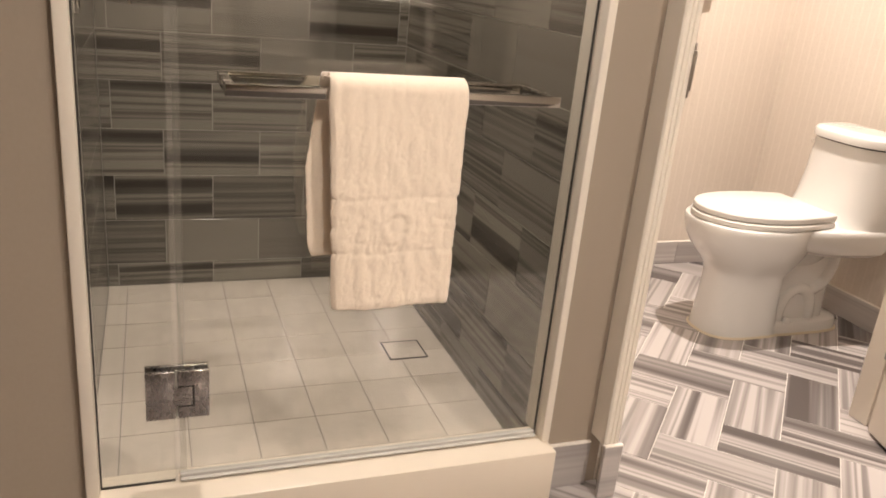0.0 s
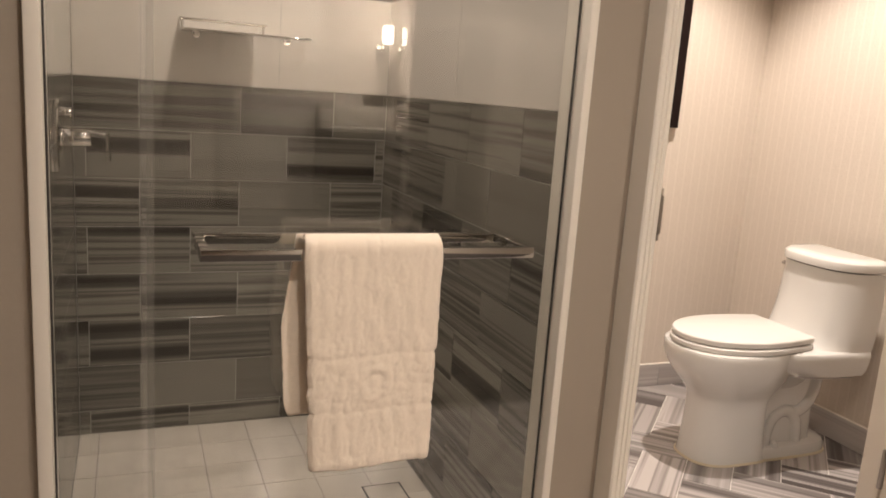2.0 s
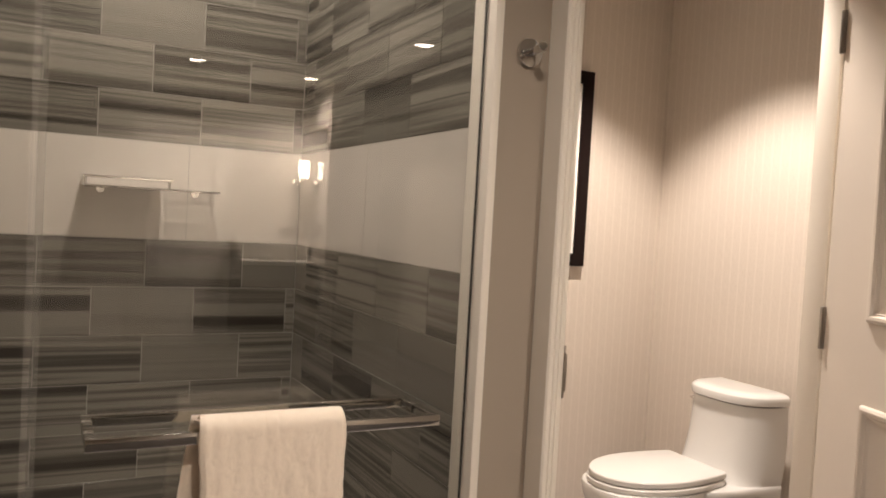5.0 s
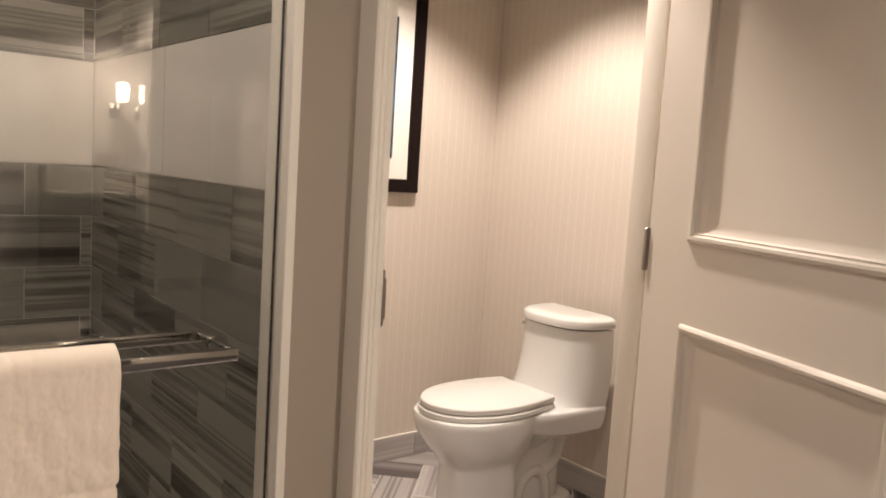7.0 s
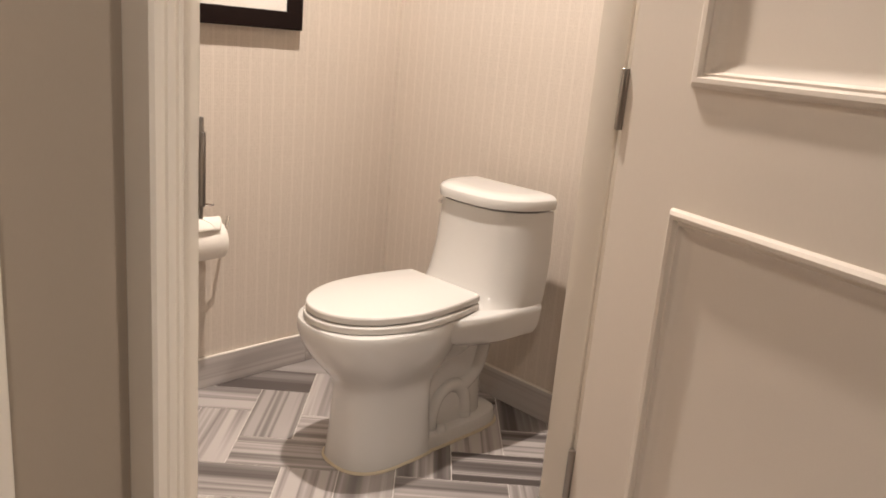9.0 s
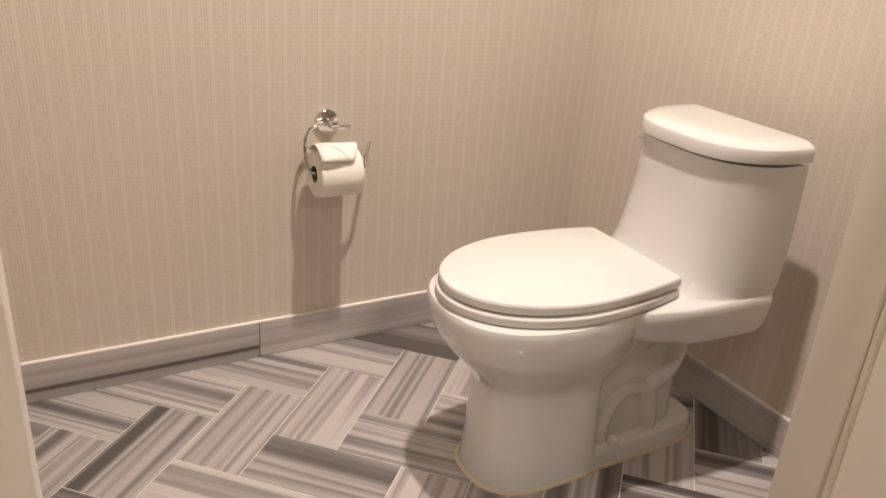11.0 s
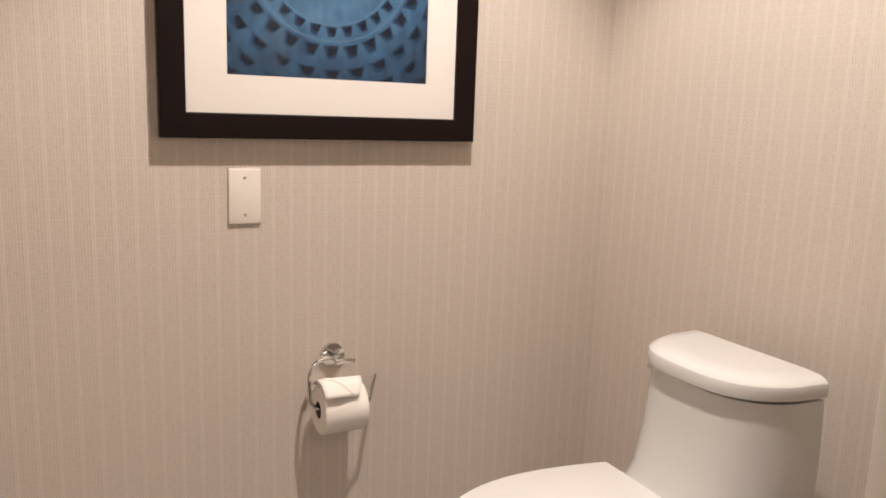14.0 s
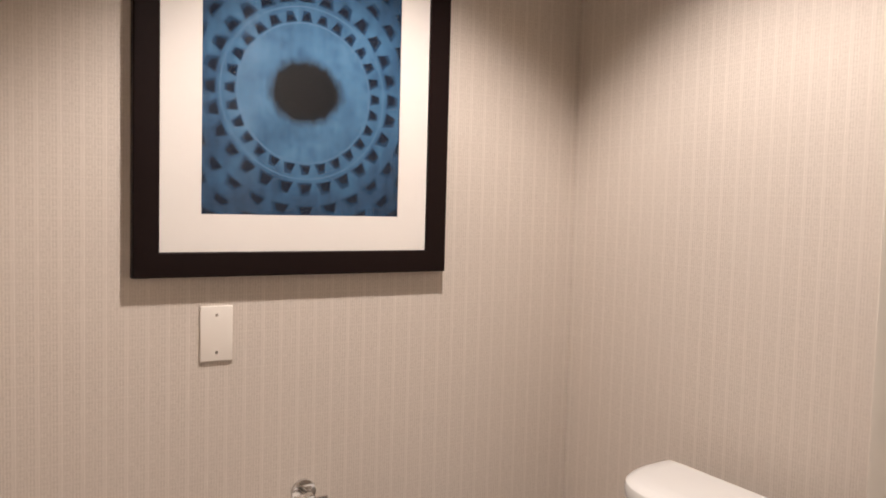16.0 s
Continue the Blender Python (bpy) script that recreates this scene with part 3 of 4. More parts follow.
# ---- shower glass ----
def shower_screen():
    pane_z = (CURB + 0.001, 2.205)
    fixed = thing("fixed_glass_panel", "narrow clear glass panel fixed beside the shower door", "glass panel")
    g = part("pane", box(-0.730, -0.5975, GLASS, GLASS + 0.010, *pane_z), GLASS_MAT, fixed, smooth=False)
    g.visible_shadow = False
    part("edge_seal", box(-0.5972, -0.5925, GLASS - 0.001, GLASS + 0.011, *pane_z), CLEAR_SEAL, fixed, "milky vinyl edge strip")
    part("channel", box(-0.7300, -0.5975, GLASS - 0.003, GLASS - 0.0003, CURB + 0.0002, CURB + 0.005, 0.0008), DARK_JOINT_GAP_SHADE, fixed, "thin dark silicone joint")
    part("side_channel", box(-0.7328, -0.7302, GLASS - 0.003, GLASS + 0.010, CURB + 0.0002, pane_z[1], 0.0008), DARK_JOINT_GAP_SHADE, fixed, "thin dark silicone joint")
    door = thing("shower_door", "clear frameless glass shower door on chrome hinges", "shower door")
    g = part("pane", box(-0.588, JAMB - 0.006, GLASS, GLASS + 0.010, CURB + 0.014, pane_z[1]), GLASS_MAT, door, smooth=False)
    g.visible_shadow = False
    part("edge_seal", box(-0.592, -0.5882, GLASS - 0.001, GLASS + 0.011, CURB + 0.014, pane_z[1]), CLEAR_SEAL, door, "milky vinyl edge strip")
    part("edge_fin", box(-0.588, -0.576, GLASS + 0.0103, GLASS + 0.0118, CURB + 0.014, pane_z[1]), CLEAR_SEAL, door, "clear vinyl fin")
    part("bottom_seal", box(-0.588, JAMB - 0.006, GLASS - 0.002, GLASS + 0.012, CURB + 0.005, CURB + 0.0138, 0.002), SEAL, door, "milky vinyl bottom sweep")
    part("sweep_fin", box(-0.588, JAMB - 0.006, GLASS - 0.012, GLASS - 0.0022, CURB + 0.0045, CURB + 0.0075, 0.001), SEAL, door, "milky vinyl bottom sweep")
    # dark strip drawn in place of the shaded gap between door and jamb
    part("closing_gap_shade", box(JAMB - 0.0045, JAMB - 0.0012, GLASS + 0.003, GLASS + 0.008, CURB + 0.002, pane_z[1], 0.001), DARK_JOINT_GAP_SHADE, door, "dark strip standing in for the shade in the closing gap")
    for z in (0.337, 1.95):
        wing = part("hinge", box(-0.647, -0.5945, GLASS - 0.012, GLASS - 0.0005, z - 0.050, z + 0.050, 0.002), HINGE_STEEL, door, "square chrome glass hinge")
        part("clamp", box(-0.5895, -0.533, GLASS - 0.012, GLASS - 0.0005, z - 0.050, z + 0.050, 0.002), HINGE_STEEL, wing)
        # no real recess: a dark sheet on the clamp draws the pivot's shaded gap
        part("pivot_gap_shade", box(-0.5890, -0.5600, GLASS - 0.0126, GLASS - 0.0121, z - 0.025, z + 0.020, 0.0), DARK_JOINT_GAP_SHADE, wing, "dark sheet standing in for the shaded gap round the pivot", False)
        part("pivot", box(-0.5965, -0.5635, GLASS - 0.0165, GLASS - 0.0128, z - 0.0195, z + 0.0185, 0.001), HINGE_STEEL, wing)
        part("knuckle", cylinder((-0.592, GLASS - 0.005, z - 0.049), (-0.592, GLASS - 0.005, z + 0.049), 0.0022, seg=14), SEAL, wing, "milky vinyl gap strip")
        part("back_plate", box(-0.647, -0.533, GLASS + 0.0125, GLASS + 0.021, z - 0.050, z + 0.050, 0.002), HINGE_STEEL, wing)
    x0, x1 = -0.510, 0.088
    bar = part("towel_bar", box(x0, x1, -0.012, 0.004, 0.911, 0.931, 0.0012), CHROME, door, "square polished chrome towel bar")
    inner = part("inner_bar", box(x0, x1, 0.132, 0.148, 0.911, 0.931, 0.0012), CHROME, door, "square polished chrome bar inside the glass")
    for a, b in ((x0, x0 + 0.015), (x1 - 0.015, x1)):
        part("bar_post", box(a, b, 0.0042, GLASS - 0.0003, 0.911, 0.931, 0.001), CHROME, bar)
        part("bar_post", box(a, b, GLASS + 0.0103, 0.1318, 0.911, 0.931, 0.001), CHROME, inner)


shower_screen()


# ---- towel ----
def towel():
    n_s, n_w = 190, 96
    bar_y, bar_z, r = -0.004, 0.912, 0.022
    front, back = 0.392, 0.300
    arc = math.pi * r
    verts, total = [], front + arc + back
    for i in range(n_s + 1):
        s = total * i / n_s
        for j in range(n_w + 1):
            w = j / n_w
            rear = s > front + arc * 0.5
            if s < front:
                y, z = bar_y - r, bar_z + 0.018 - (front - s)
            elif s < front + arc:
                a = (s - front) / r
                y, z = bar_y - r * math.cos(a), bar_z + 0.018 + r * 0.9 * math.sin(a)
            else:
                y, z = bar_y + r, bar_z + 0.018 - (s - front - arc)
            hang = max(0.0, front - s) if s < front + arc else (s - front - arc)
            lean = -0.037 * min(1.0, hang / 0.2 + 0.3) if rear else 0.0
            x = -0.343 + 0.238 * w + lean + 0.020 * hang / 0.39 * (1 - w)
            side = abs(2 * w - 1) ** 6 * (1 if w > 0.5 else -1)
            # woven border: pulled in at both seams, puckered between them
            seam = math.exp(-((hang - 0.185) / 0.005) ** 2) + math.exp(-((hang - 0.285) / 0.005) ** 2)
            within = 1.0 / (1 + math.exp((abs(hang - 0.235) - 0.048) / 0.004))
            if not rear:
                x -= side * 0.0035 * seam
                x += side * 0.003 * within * noise.noise((w * 2, z * 70, 7.0))
            x += side * (0.004 * noise.noise((2.0, z * 16, 9.0 if rear else 5.0)) + 0.002 * noise.noise((1.0, z * 55, w * 3)))
            if rear:
                round_off = max(0.0, 1 - (back - hang) / 0.022)
                x += -side * 0.010 * round_off * round_off
            crease = 0.5 - abs(noise.noise((x * 34 + 0.4 * noise.noise((z * 6, 1, 0)), z * 6.5, 2.0)))
            fold = 0.009 * noise.noise((x * 8, z * 2.2, 0.3)) * min(1, hang * 6)
            fold += 0.0024 * crease * min(1, hang * 8 + 0.15) + 0.0018 * noise.noise((x * 60, z * 26, 5.0)) + 0.001 * noise.noise((x * 130, z * 130, 4.0))
            if not rear:
                from_ring = math.hypot(x + 0.215, hang - 0.235)
                fold += 0.0012 * seam - 0.0016 * math.exp(-((from_ring - 0.026) / 0.006) ** 2) - 0.0012 * math.exp(-(from_ring / 0.010) ** 2)
                fold += within * 0.0012 * noise.noise((x * 45, z * 90, 8.0))
                hem = front - hang
                fold -= 0.0012 * math.exp(-((hem - 0.012) / 0.007) ** 2)
            edge = 0.005 * (1 - min(w, 1 - w) / 0.03) if min(w, 1 - w) < 0.03 else 0.0
            y += (fold + edge) * (0.35 if rear else 1)
            z += (0.005 * noise.noise((x * 9, 3.0, s * 3)) + 0.0018 * noise.noise((x * 50, 1.0, s * 3))) * min(1, hang * 3)
            verts.append((x, y, z))
    faces = [(i * (n_w + 1) + j, i * (n_w + 1) + j + 1, (i + 1) * (n_w + 1) + j + 1, (i + 1) * (n_w + 1) + j) for i in range(n_s) for j in range(n_w)]
    ob = as_object("bath_towel", (verts, faces), TERRY, True)
    for p in ob.data.polygons:
        p.use_smooth = True
    thick = ob.modifiers.new("thick", "SOLIDIFY")
    thick.thickness, thick.offset = 0.013, 0.0
    return tagged(ob, "folded cream terry towel draped over the chrome shower bar", "towel")


towel()


# ---- shower fittings ----
def drain():
    d = thing("shower_drain", "square tile-insert drain with a dark slot in the shower floor", "drain")
    x0, x1, y0, y1 = 0.020, 0.140, 0.672, 0.786
    rim = bmesh.new()
    for a, b, c, e in ((x0, x1, y0, y0 + 0.005), (x0, x1, y1 - 0.005, y1), (x0, x0 + 0.005, y0 + 0.0052, y1 - 0.0052), (x1 - 0.005, x1, y0 + 0.0052, y1 - 0.0052)):
        box(a, b, c, e, PAN - 0.001, PAN + 0.0022, bm=rim)
    # the slot's shade is put into these dark strips round the insert
    part("rim", rim, DARK_JOINT_GAP_SHADE, d, "dark frame drawn in place of the shaded slot", False)
    part("insert", box(x0 + 0.0055, x1 - 0.0055, y0 + 0.0055, y1 - 0.0055, PAN - 0.001, PAN + 0.003, 0.001), PAN_STONE, d)


def shelf():
    s = thing("shower_shelf", "chrome wire shelf with a slatted end on the shower wall", "shelf")
    y0, y1 = BACK - 0.125, BACK - 0.002
    part("tray", box(-0.470, -0.245, y0, y1, 1.333, 1.338, 0.001), CHROME, s, "flat chrome soap tray")
    for k in range(9):
        x = -0.228 + k * 0.0145
        part("slat", cylinder((x, y0, 1.335), (x, y1, 1.335), 0.0025, seg=8), CHROME, s)
    part("front_rod", tube([(-0.470, y0, 1.336), (-0.30, y0, 1.336), (-0.105, y0, 1.336), (-0.092, y0 + 0.02, 1.336), (-0.092, y1, 1.336)], 0.0035, 10, 5), CHROME, s)
    part("rail", tube([(-0.470, y1, 1.364), (-0.470, y0 + 0.012, 1.364), (-0.460, y0, 1.364), (-0.30, y0, 1.364), (-0.225, y0, 1.364)], 0.0042, 10, 5), CHROME, s, "raised chrome rail")
    for x in (-0.468, -0.235):
        part("post", cylinder((x, y0, 1.334), (x, y0, 1.364), 0.004, seg=10), CHROME, s)
    for x in (-0.42, -0.14):
        part("wall_mount", cylinder((x, y1 - 0.006, 1.330), (x, y1 + 0.0015, 1.330), 0.012, seg=18), CHROME, s)


def valve():
    v = thing("shower_valve", "chrome shower mixer with a lever on the tiled wall", "shower valve")
    x, y, z = SH_L + 0.001, 0.72, 1.045
    rings = [[(x + d, y + a * c, z + b * sn) for c, sn in [(math.cos(t * math.pi / 24), math.sin(t * math.pi / 24)) for t in range(48)]] for d, a, b in ((0.0, 0.045, 0.085), (0.006, 0.045, 0.085), (0.009, 0.041, 0.081))]
    part("plate", loft(rings), CHROME, v)
    part("spindle", cylinder((x + 0.009, y, z), (x + 0.075, y, z), 0.024, 0.021, 24, 0.002), CHROME, v)
    lever = part("lever", cylinder((x + 0.06, y - 0.005, z + 0.012), (x + 0.108, y - 0.02, z + 0.006), 0.008, 0.007, 16, 0.001), CHROME, v)
    part("grip", tube([(x + 0.108, y - 0.02, z + 0.014), (x + 0.110, y - 0.02, z - 0.02), (x + 0.112, y - 0.022, z - 0.052)], 0.0055, 12, 5), CHROME, lever)
    part("diverter", cylinder((x + 0.009, y, z + 0.056), (x + 0.035, y, z + 0.056), 0.011, 0.010, 18, 0.001), CHROME, v)


def robe_hook():
    hk = thing("robe_hook", "round polished chrome robe hook on the taupe wall", "hook")
    part("rosette", cylinder((0.281, WALL - 0.0003, 1.635), (0.281, WALL - 0.009, 1.635), 0.029, 0.0285, 32, 0.0015), CHROME, hk)
    part("peg", cylinder((0.281, WALL - 0.009, 1.635), (0.281, WALL - 0.046, 1.639), 0.009, 0.0075, 20, 0.001), CHROME, hk)
    part("knob", cylinder((0.281, WALL - 0.046, 1.639), (0.281, WALL - 0.054, 1.640), 0.0105, 0.010, 20, 0.002), CHROME, hk)


drain()
shelf()
valve()
robe_hook()


# ---- toilet ----
TY = 0.782
TANK_Y = 0.763


def outline(xf, xb, hy, rear, n=56, power=2.05, mid=0.55):
    """Egg-shaped plan: rounded front at xf, straight rear edge at xb of half-width rear."""
    xm = xf + (xb - xf) * mid
    pts = []
    for k in range(n):
        t = k / (n - 1)
        a = math.pi * (t - 0.5)
        # front half
        pts.append((xm - (xm - xf) * abs(math.cos(a)) ** (2 / power), TY + hy * math.copysign(abs(math.sin(a)) ** (2 / power), math.sin(a))))
    for k in range(1, 15):
        f = k / 14
        w = rear + (hy - rear) * math.cos(f * math.pi / 2) ** 0.9
        pts.append((xm + (xb - xm) * f, TY + w))
    for k in range(1, 8):
        pts.append((xb, TY + rear - 2 * rear * k / 8))
    for k in range(14, 0, -1):
        f = k / 14
        w = rear + (hy - rear) * math.cos(f * math.pi / 2) ** 0.9
        pts.append((xm + (xb - xm) * f, TY - w))
    return pts


def ellipse(xc, hx, hy, power, n=72):
    pts = []
    for k in range(n):
        a = 2 * math.pi * k / n
        c, s = math.cos(a), math.sin(a)
        pts.append((xc + hx * math.copysign(abs(c) ** (2 / power), c), TY + hy * math.copysign(abs(s) ** (2 / power), s)))
    return pts


def tank_plan(xf, xb, hy, n=40):
    pts = []
    for k in range(n + 1):
        v = -1 + 2 * k / n
        v = math.copysign(abs(v) ** 0.75, v)
        pts.append((xb - (xb - xf) * (1 - abs(v) ** 3.0) ** 0.42, TANK_Y + hy * v))
    inner = [(xb, TANK_Y + hy * (1 - 2 * k / 10)) for k in range(1, 10)]
    return pts + inner


def toilet():
    t = thing("toilet", "white one-piece elongated porcelain toilet with its seat cover closed", "toilet")
    body = bmesh.new()
    # pedestal and bowl: rounded in front, squared off behind
    stack = [(0.000, 1.345, 0.143, 0.111, 6.0), (0.006, 1.345, 0.144, 0.112, 6.0), (0.03, 1.345, 0.140, 0.108, 6.0), (0.10, 1.345, 0.134, 0.103, 6.0), (0.19, 1.345, 0.130, 0.100, 6.0), (0.225, 1.346, 0.133, 0.103, 5.5), (0.245, 1.349, 0.146, 0.112, 4.5), (0.27, 1.352, 0.168, 0.128, 3.4),
             (0.31, 1.350, 0.202, 0.150, 2.7), (0.35, 1.348, 0.226, 0.166, 2.4), (0.385, 1.347, 0.236, 0.176, 2.3), (0.410, 1.346, 0.237, 0.177, 2.3), (0.418, 1.346, 0.234, 0.174, 2.3), (0.421, 1.346, 0.226, 0.166, 2.3)]

    def pedestal_plan(xc, hx, hy, rear):
        pts = []
        for k in range(96):
            c, sn = math.cos(2 * math.pi * k / 96), math.sin(2 * math.pi * k / 96)
            power = rear if c > 0 else 2.5
            pts.append((xc + hx * math.copysign(abs(c) ** (2 / power), c), TY + hy * math.copysign(abs(sn) ** (2 / power), sn)))
        return pts
    loft([[(x, y, z) for x, y in pedestal_plan(xc, hx, hy, p)] for z, xc, hx, hy, p in stack], body)
    # bracket under the deck
    loft([[(x, y, z) for x, y in ellipse(xc, hx, hy, 3.0)] for z, xc, hx, hy in ((0.25, 1.55, 0.10, 0.068), (0.31, 1.56, 0.14, 0.095), (0.356, 1.57, 0.155, 0.135))], body)
    # trapway block and foot
    loft([[(x, y, z) for x, y in ellipse(xc, hx, hy, 5.0)] for z, xc, hx, hy in ((0.03, 1.575, 0.15, 0.074), (0.16, 1.58, 0.142, 0.070), (0.30, 1.59, 0.128, 0.070), (0.36, 1.60, 0.12, 0.078))], body)
    loft([[(x, y, z) for x, y in ellipse(1.58, hx, hy, 4.0)] for z, hx, hy in ((0.0, 0.213, 0.106), (0.028, 0.212, 0.105), (0.042, 0.207, 0.100), (0.048, 0.196, 0.088))], body)
    for side in (-1, 1):
        y = TY + side * 0.062
        # the cast arch of the trap, then its run up to the tank
        tube([(1.498, y, 0.045), (1.500, y, 0.095), (1.518, y, 0.140), (1.556, y, 0.164), (1.596, y, 0.158), (1.622, y, 0.128), (1.632, y, 0.085), (1.636, y, 0.045)], 0.027, 16, 7, body, 0.85)
        tube([(1.600, y, 0.158), (1.640, y, 0.170), (1.676, y, 0.205), (1.694, y, 0.270), (1.700, y, 0.350)], 0.028, 16, 7, body, 0.8)
    part("bowl", body, PORCELAIN, t)
    for side in (-1, 1):
        part("bolt_cap", loft([[(1.520 + r * math.cos(k * math.pi / 10), TY + side * 0.090 + r * math.sin(k * math.pi / 10), 0.043 + h) for k in range(20)] for r, h in ((0.015, 0.0), (0.0148, 0.008), (0.012, 0.017), (0.005, 0.022))]), PORCELAIN, t)
    # deck and tank in one skin: the deck runs forward under the seat, the rear draws in towards the floor
    rows = [(0.316, 1.5, 1.742, 0.15), (0.329, 1.475, 1.747, 0.168), (0.336, 1.445, 1.758, 0.18), (0.355, 1.395, 1.767, 0.187), (0.385, 1.355, 1.772, 0.1895), (0.4, 1.354, 1.774, 0.1895), (0.412, 1.356, 1.776, 0.189), (0.4175, 1.364, 1.777, 0.187), (0.4198, 1.385, 1.777, 0.1855), (0.4207, 1.45, 1.777, 0.185), (0.4215, 1.514, 1.777, 0.1848),
            (0.4245, 1.538, 1.778, 0.1848), (0.431, 1.553, 1.779, 0.1852), (0.441, 1.567, 1.781, 0.1858), (0.457, 1.58, 1.783, 0.1862), (0.48, 1.592, 1.786, 0.1862), (0.52, 1.602, 1.790, 0.1855), (0.57, 1.612, 1.794, 0.184), (0.62, 1.616, 1.795, 0.182), (0.66, 1.618, 1.796, 0.18), (0.694, 1.619, 1.796, 0.178)]
    part("tank", loft([[(x, y, z) for x, y in tank_plan(xf, xb, hy)] for z, xf, xb, hy in rows]), PORCELAIN, t)
    top = [(0.698, 0.004, 0.0), (0.701, -0.004, 0.0), (0.719, -0.006, 0.0), (0.728, -0.003, 0.0), (0.735, 0.005, 0.0), (0.739, 0.018, 0.0), (0.741, 0.050, 0.0)]
    part("tank_lid", loft([[(x, y, z) for x, y in tank_plan(1.610 + o, 1.798, 0.177 - o)] for z, o, _ in top]), PORCELAIN, t)
    # trip lever on the far side of the tank
    part("flush_lever", cylinder((1.700, TANK_Y + 0.172, 0.661), (1.700, TANK_Y + 0.188, 0.661), 0.008, 0.007, 18, 0.002), CHROME, t, "chrome trip lever")
    # sealant round the base
    part("base_sealant", loft([[(x, y, z) for x, y in pedestal_plan(1.345, 0.143 + g, 0.111 + g, 6.0)] for z, g in ((0.0005, 0.006), (0.004, 0.005), (0.007, 0.001))], loft([[(x, y, z) for x, y in ellipse(1.58, 0.213 + g, 0.106 + g, 4.0)] for z, g in ((0.0005, 0.006), (0.004, 0.005), (0.007, 0.001))])), SEALANT, t, "yellowed sealant bead")
    # seat and cover
    def slab(z0, z1, grow, soft):
        layers = [(z0, soft), (z0 + soft * 0.6, 0.0), (z1 - soft, 0.0), (z1 - soft * 0.35, soft * 0.35), (z1, soft * 1.3)]
        return loft([[(x, y, z) for x, y in outline(1.116 - grow + o, 1.572 - o * 0.3, 0.171 + grow - o, 0.143 - o)] for z, o in layers])
    part("seat", slab(0.4225, 0.442, 0.003, 0.004), SEAT_PLASTIC, t)
    part("seat_cover", slab(0.4445, 0.468, -0.002, 0.006), SEAT_PLASTIC, t)
    for side in (-1, 1):
        part("seat_hinge", cylinder((1.584, TY + side * 0.075 - 0.02, 0.437), (1.584, TY + side * 0.075 + 0.02, 0.437), 0.013, seg=18, bevel=0.003), SEAT_PLASTIC, t)
    return t


toilet()


# ---- paper holder and roll ----
def paper_holder():
    h = thing("toilet_paper_holder", "chrome open-ring toilet paper holder on the papered wall", "paper holder")
    x, z = 1.117, 0.616
    part("rosette", cylinder((x, TP - 0.0003, z), (x, TP - 0.010, z), 0.030, 0.0295, 36, 0.002), CHROME, h)
    part("stem", cylinder((x, TP - 0.010, z), (x, TP - 0.056, z), 0.011, 0.010, 20, 0.001), CHROME, h)
    part("pin", cylinder((x - 0.006, TP - 0.050, z - 0.003), (x + 0.040, TP - 0.054, z - 0.004), 0.0055, seg=16, bevel=0.001), CHROME, h)
    part("ring", tube([(x - 0.010, TP - 0.034, z), (x - 0.045, TP - 0.036, z - 0.004), (x - 0.066, TP - 0.040, z - 0.024), (x - 0.072, TP - 0.052, z - 0.062), (x - 0.070, TP - 0.066, z - 0.092), (x - 0.050, TP - 0.076, z - 0.104), (x + 0.02, TP - 0.080, z - 0.105), (x + 0.066, TP - 0.076, z - 0.102), (x + 0.078, TP - 0.064, z - 0.082), (x + 0.094, TP - 0.048, z - 0.048)], 0.0048, 12, 8), CHROME, h)
    roll = thing("toilet_paper_roll", "white toilet paper roll with its end folded to a point", "toilet paper")
    yc, zc, r, x0, x1 = TP - 0.080, 0.511, 0.057, 1.058, 1.164
    rings = []
    for xx, rr in ((x0, 0.0205), (x0, r - 0.003), (x0 + 0.003, r), (x1 - 0.003, r), (x1, r - 0.003), (x1, 0.0205)):
        rings.append([(xx, yc + rr * math.cos(k * math.pi / 30), zc + rr * math.sin(k * math.pi / 30)) for k in range(60)])
    part("paper", loft(rings, cap=False), TISSUE, roll)
    part("core", loft([[(xx, yc + rr * math.cos(k * math.pi / 16), zc + rr * math.sin(k * math.pi / 16)) for k in range(32)] for xx, rr in ((x0 + 0.001, 0.0203), (x1 - 0.001, 0.0203), (x1 - 0.001, 0.0188), (x0 + 0.001, 0.0188), (x0 + 0.001, 0.0203))], cap=False), CARD, roll, "brown card core")
    # the folded end: a flat crisp sheet over the top, its two corners tucked in to a blunt point in front
    own = bmesh.new()

    def on_flap(f, v, extra=0.0):
        a = radians(60 + 84 * f)
        wide = x1 - x0 + 0.004
        left, right = x0 - 0.003 + 0.02 * wide * f, x1 + 0.001 - 0.26 * wide * f * f
        lift = 0.0025 + 0.030 * f * (1.25 - f) + 0.004 * math.sin(v * 5) * f + extra
        return (left + (right - left) * v, yc + (r + lift) * math.cos(a), zc + (r + lift) * math.sin(a) + 0.004 * f)
    grid = [[own.verts.new(on_flap(i / 11, j / 8)) for j in range(9)] for i in range(12)]
    # the corner turned over onto the sheet, from the rear left to the front right
    over = [[own.verts.new(on_flap(0.10 + 0.86 * (g / 8) + (0.90 - 0.86 * (g / 8)) * 0.30 * k / 5, 0.04 + 0.80 * g / 8, 0.0016)) for g in range(9)] for k in range(6)]
    for rows in (grid, over):
        for p, q in zip(rows, rows[1:]):
            for j in range(8):
                own.faces.new((p[j], p[j + 1], q[j + 1], q[j]))
    flap = part("folded_end", own, TISSUE, roll)
    thick = flap.modifiers.new("thick", "SOLIDIFY")
    thick.thickness = 0.0015


paper_holder()


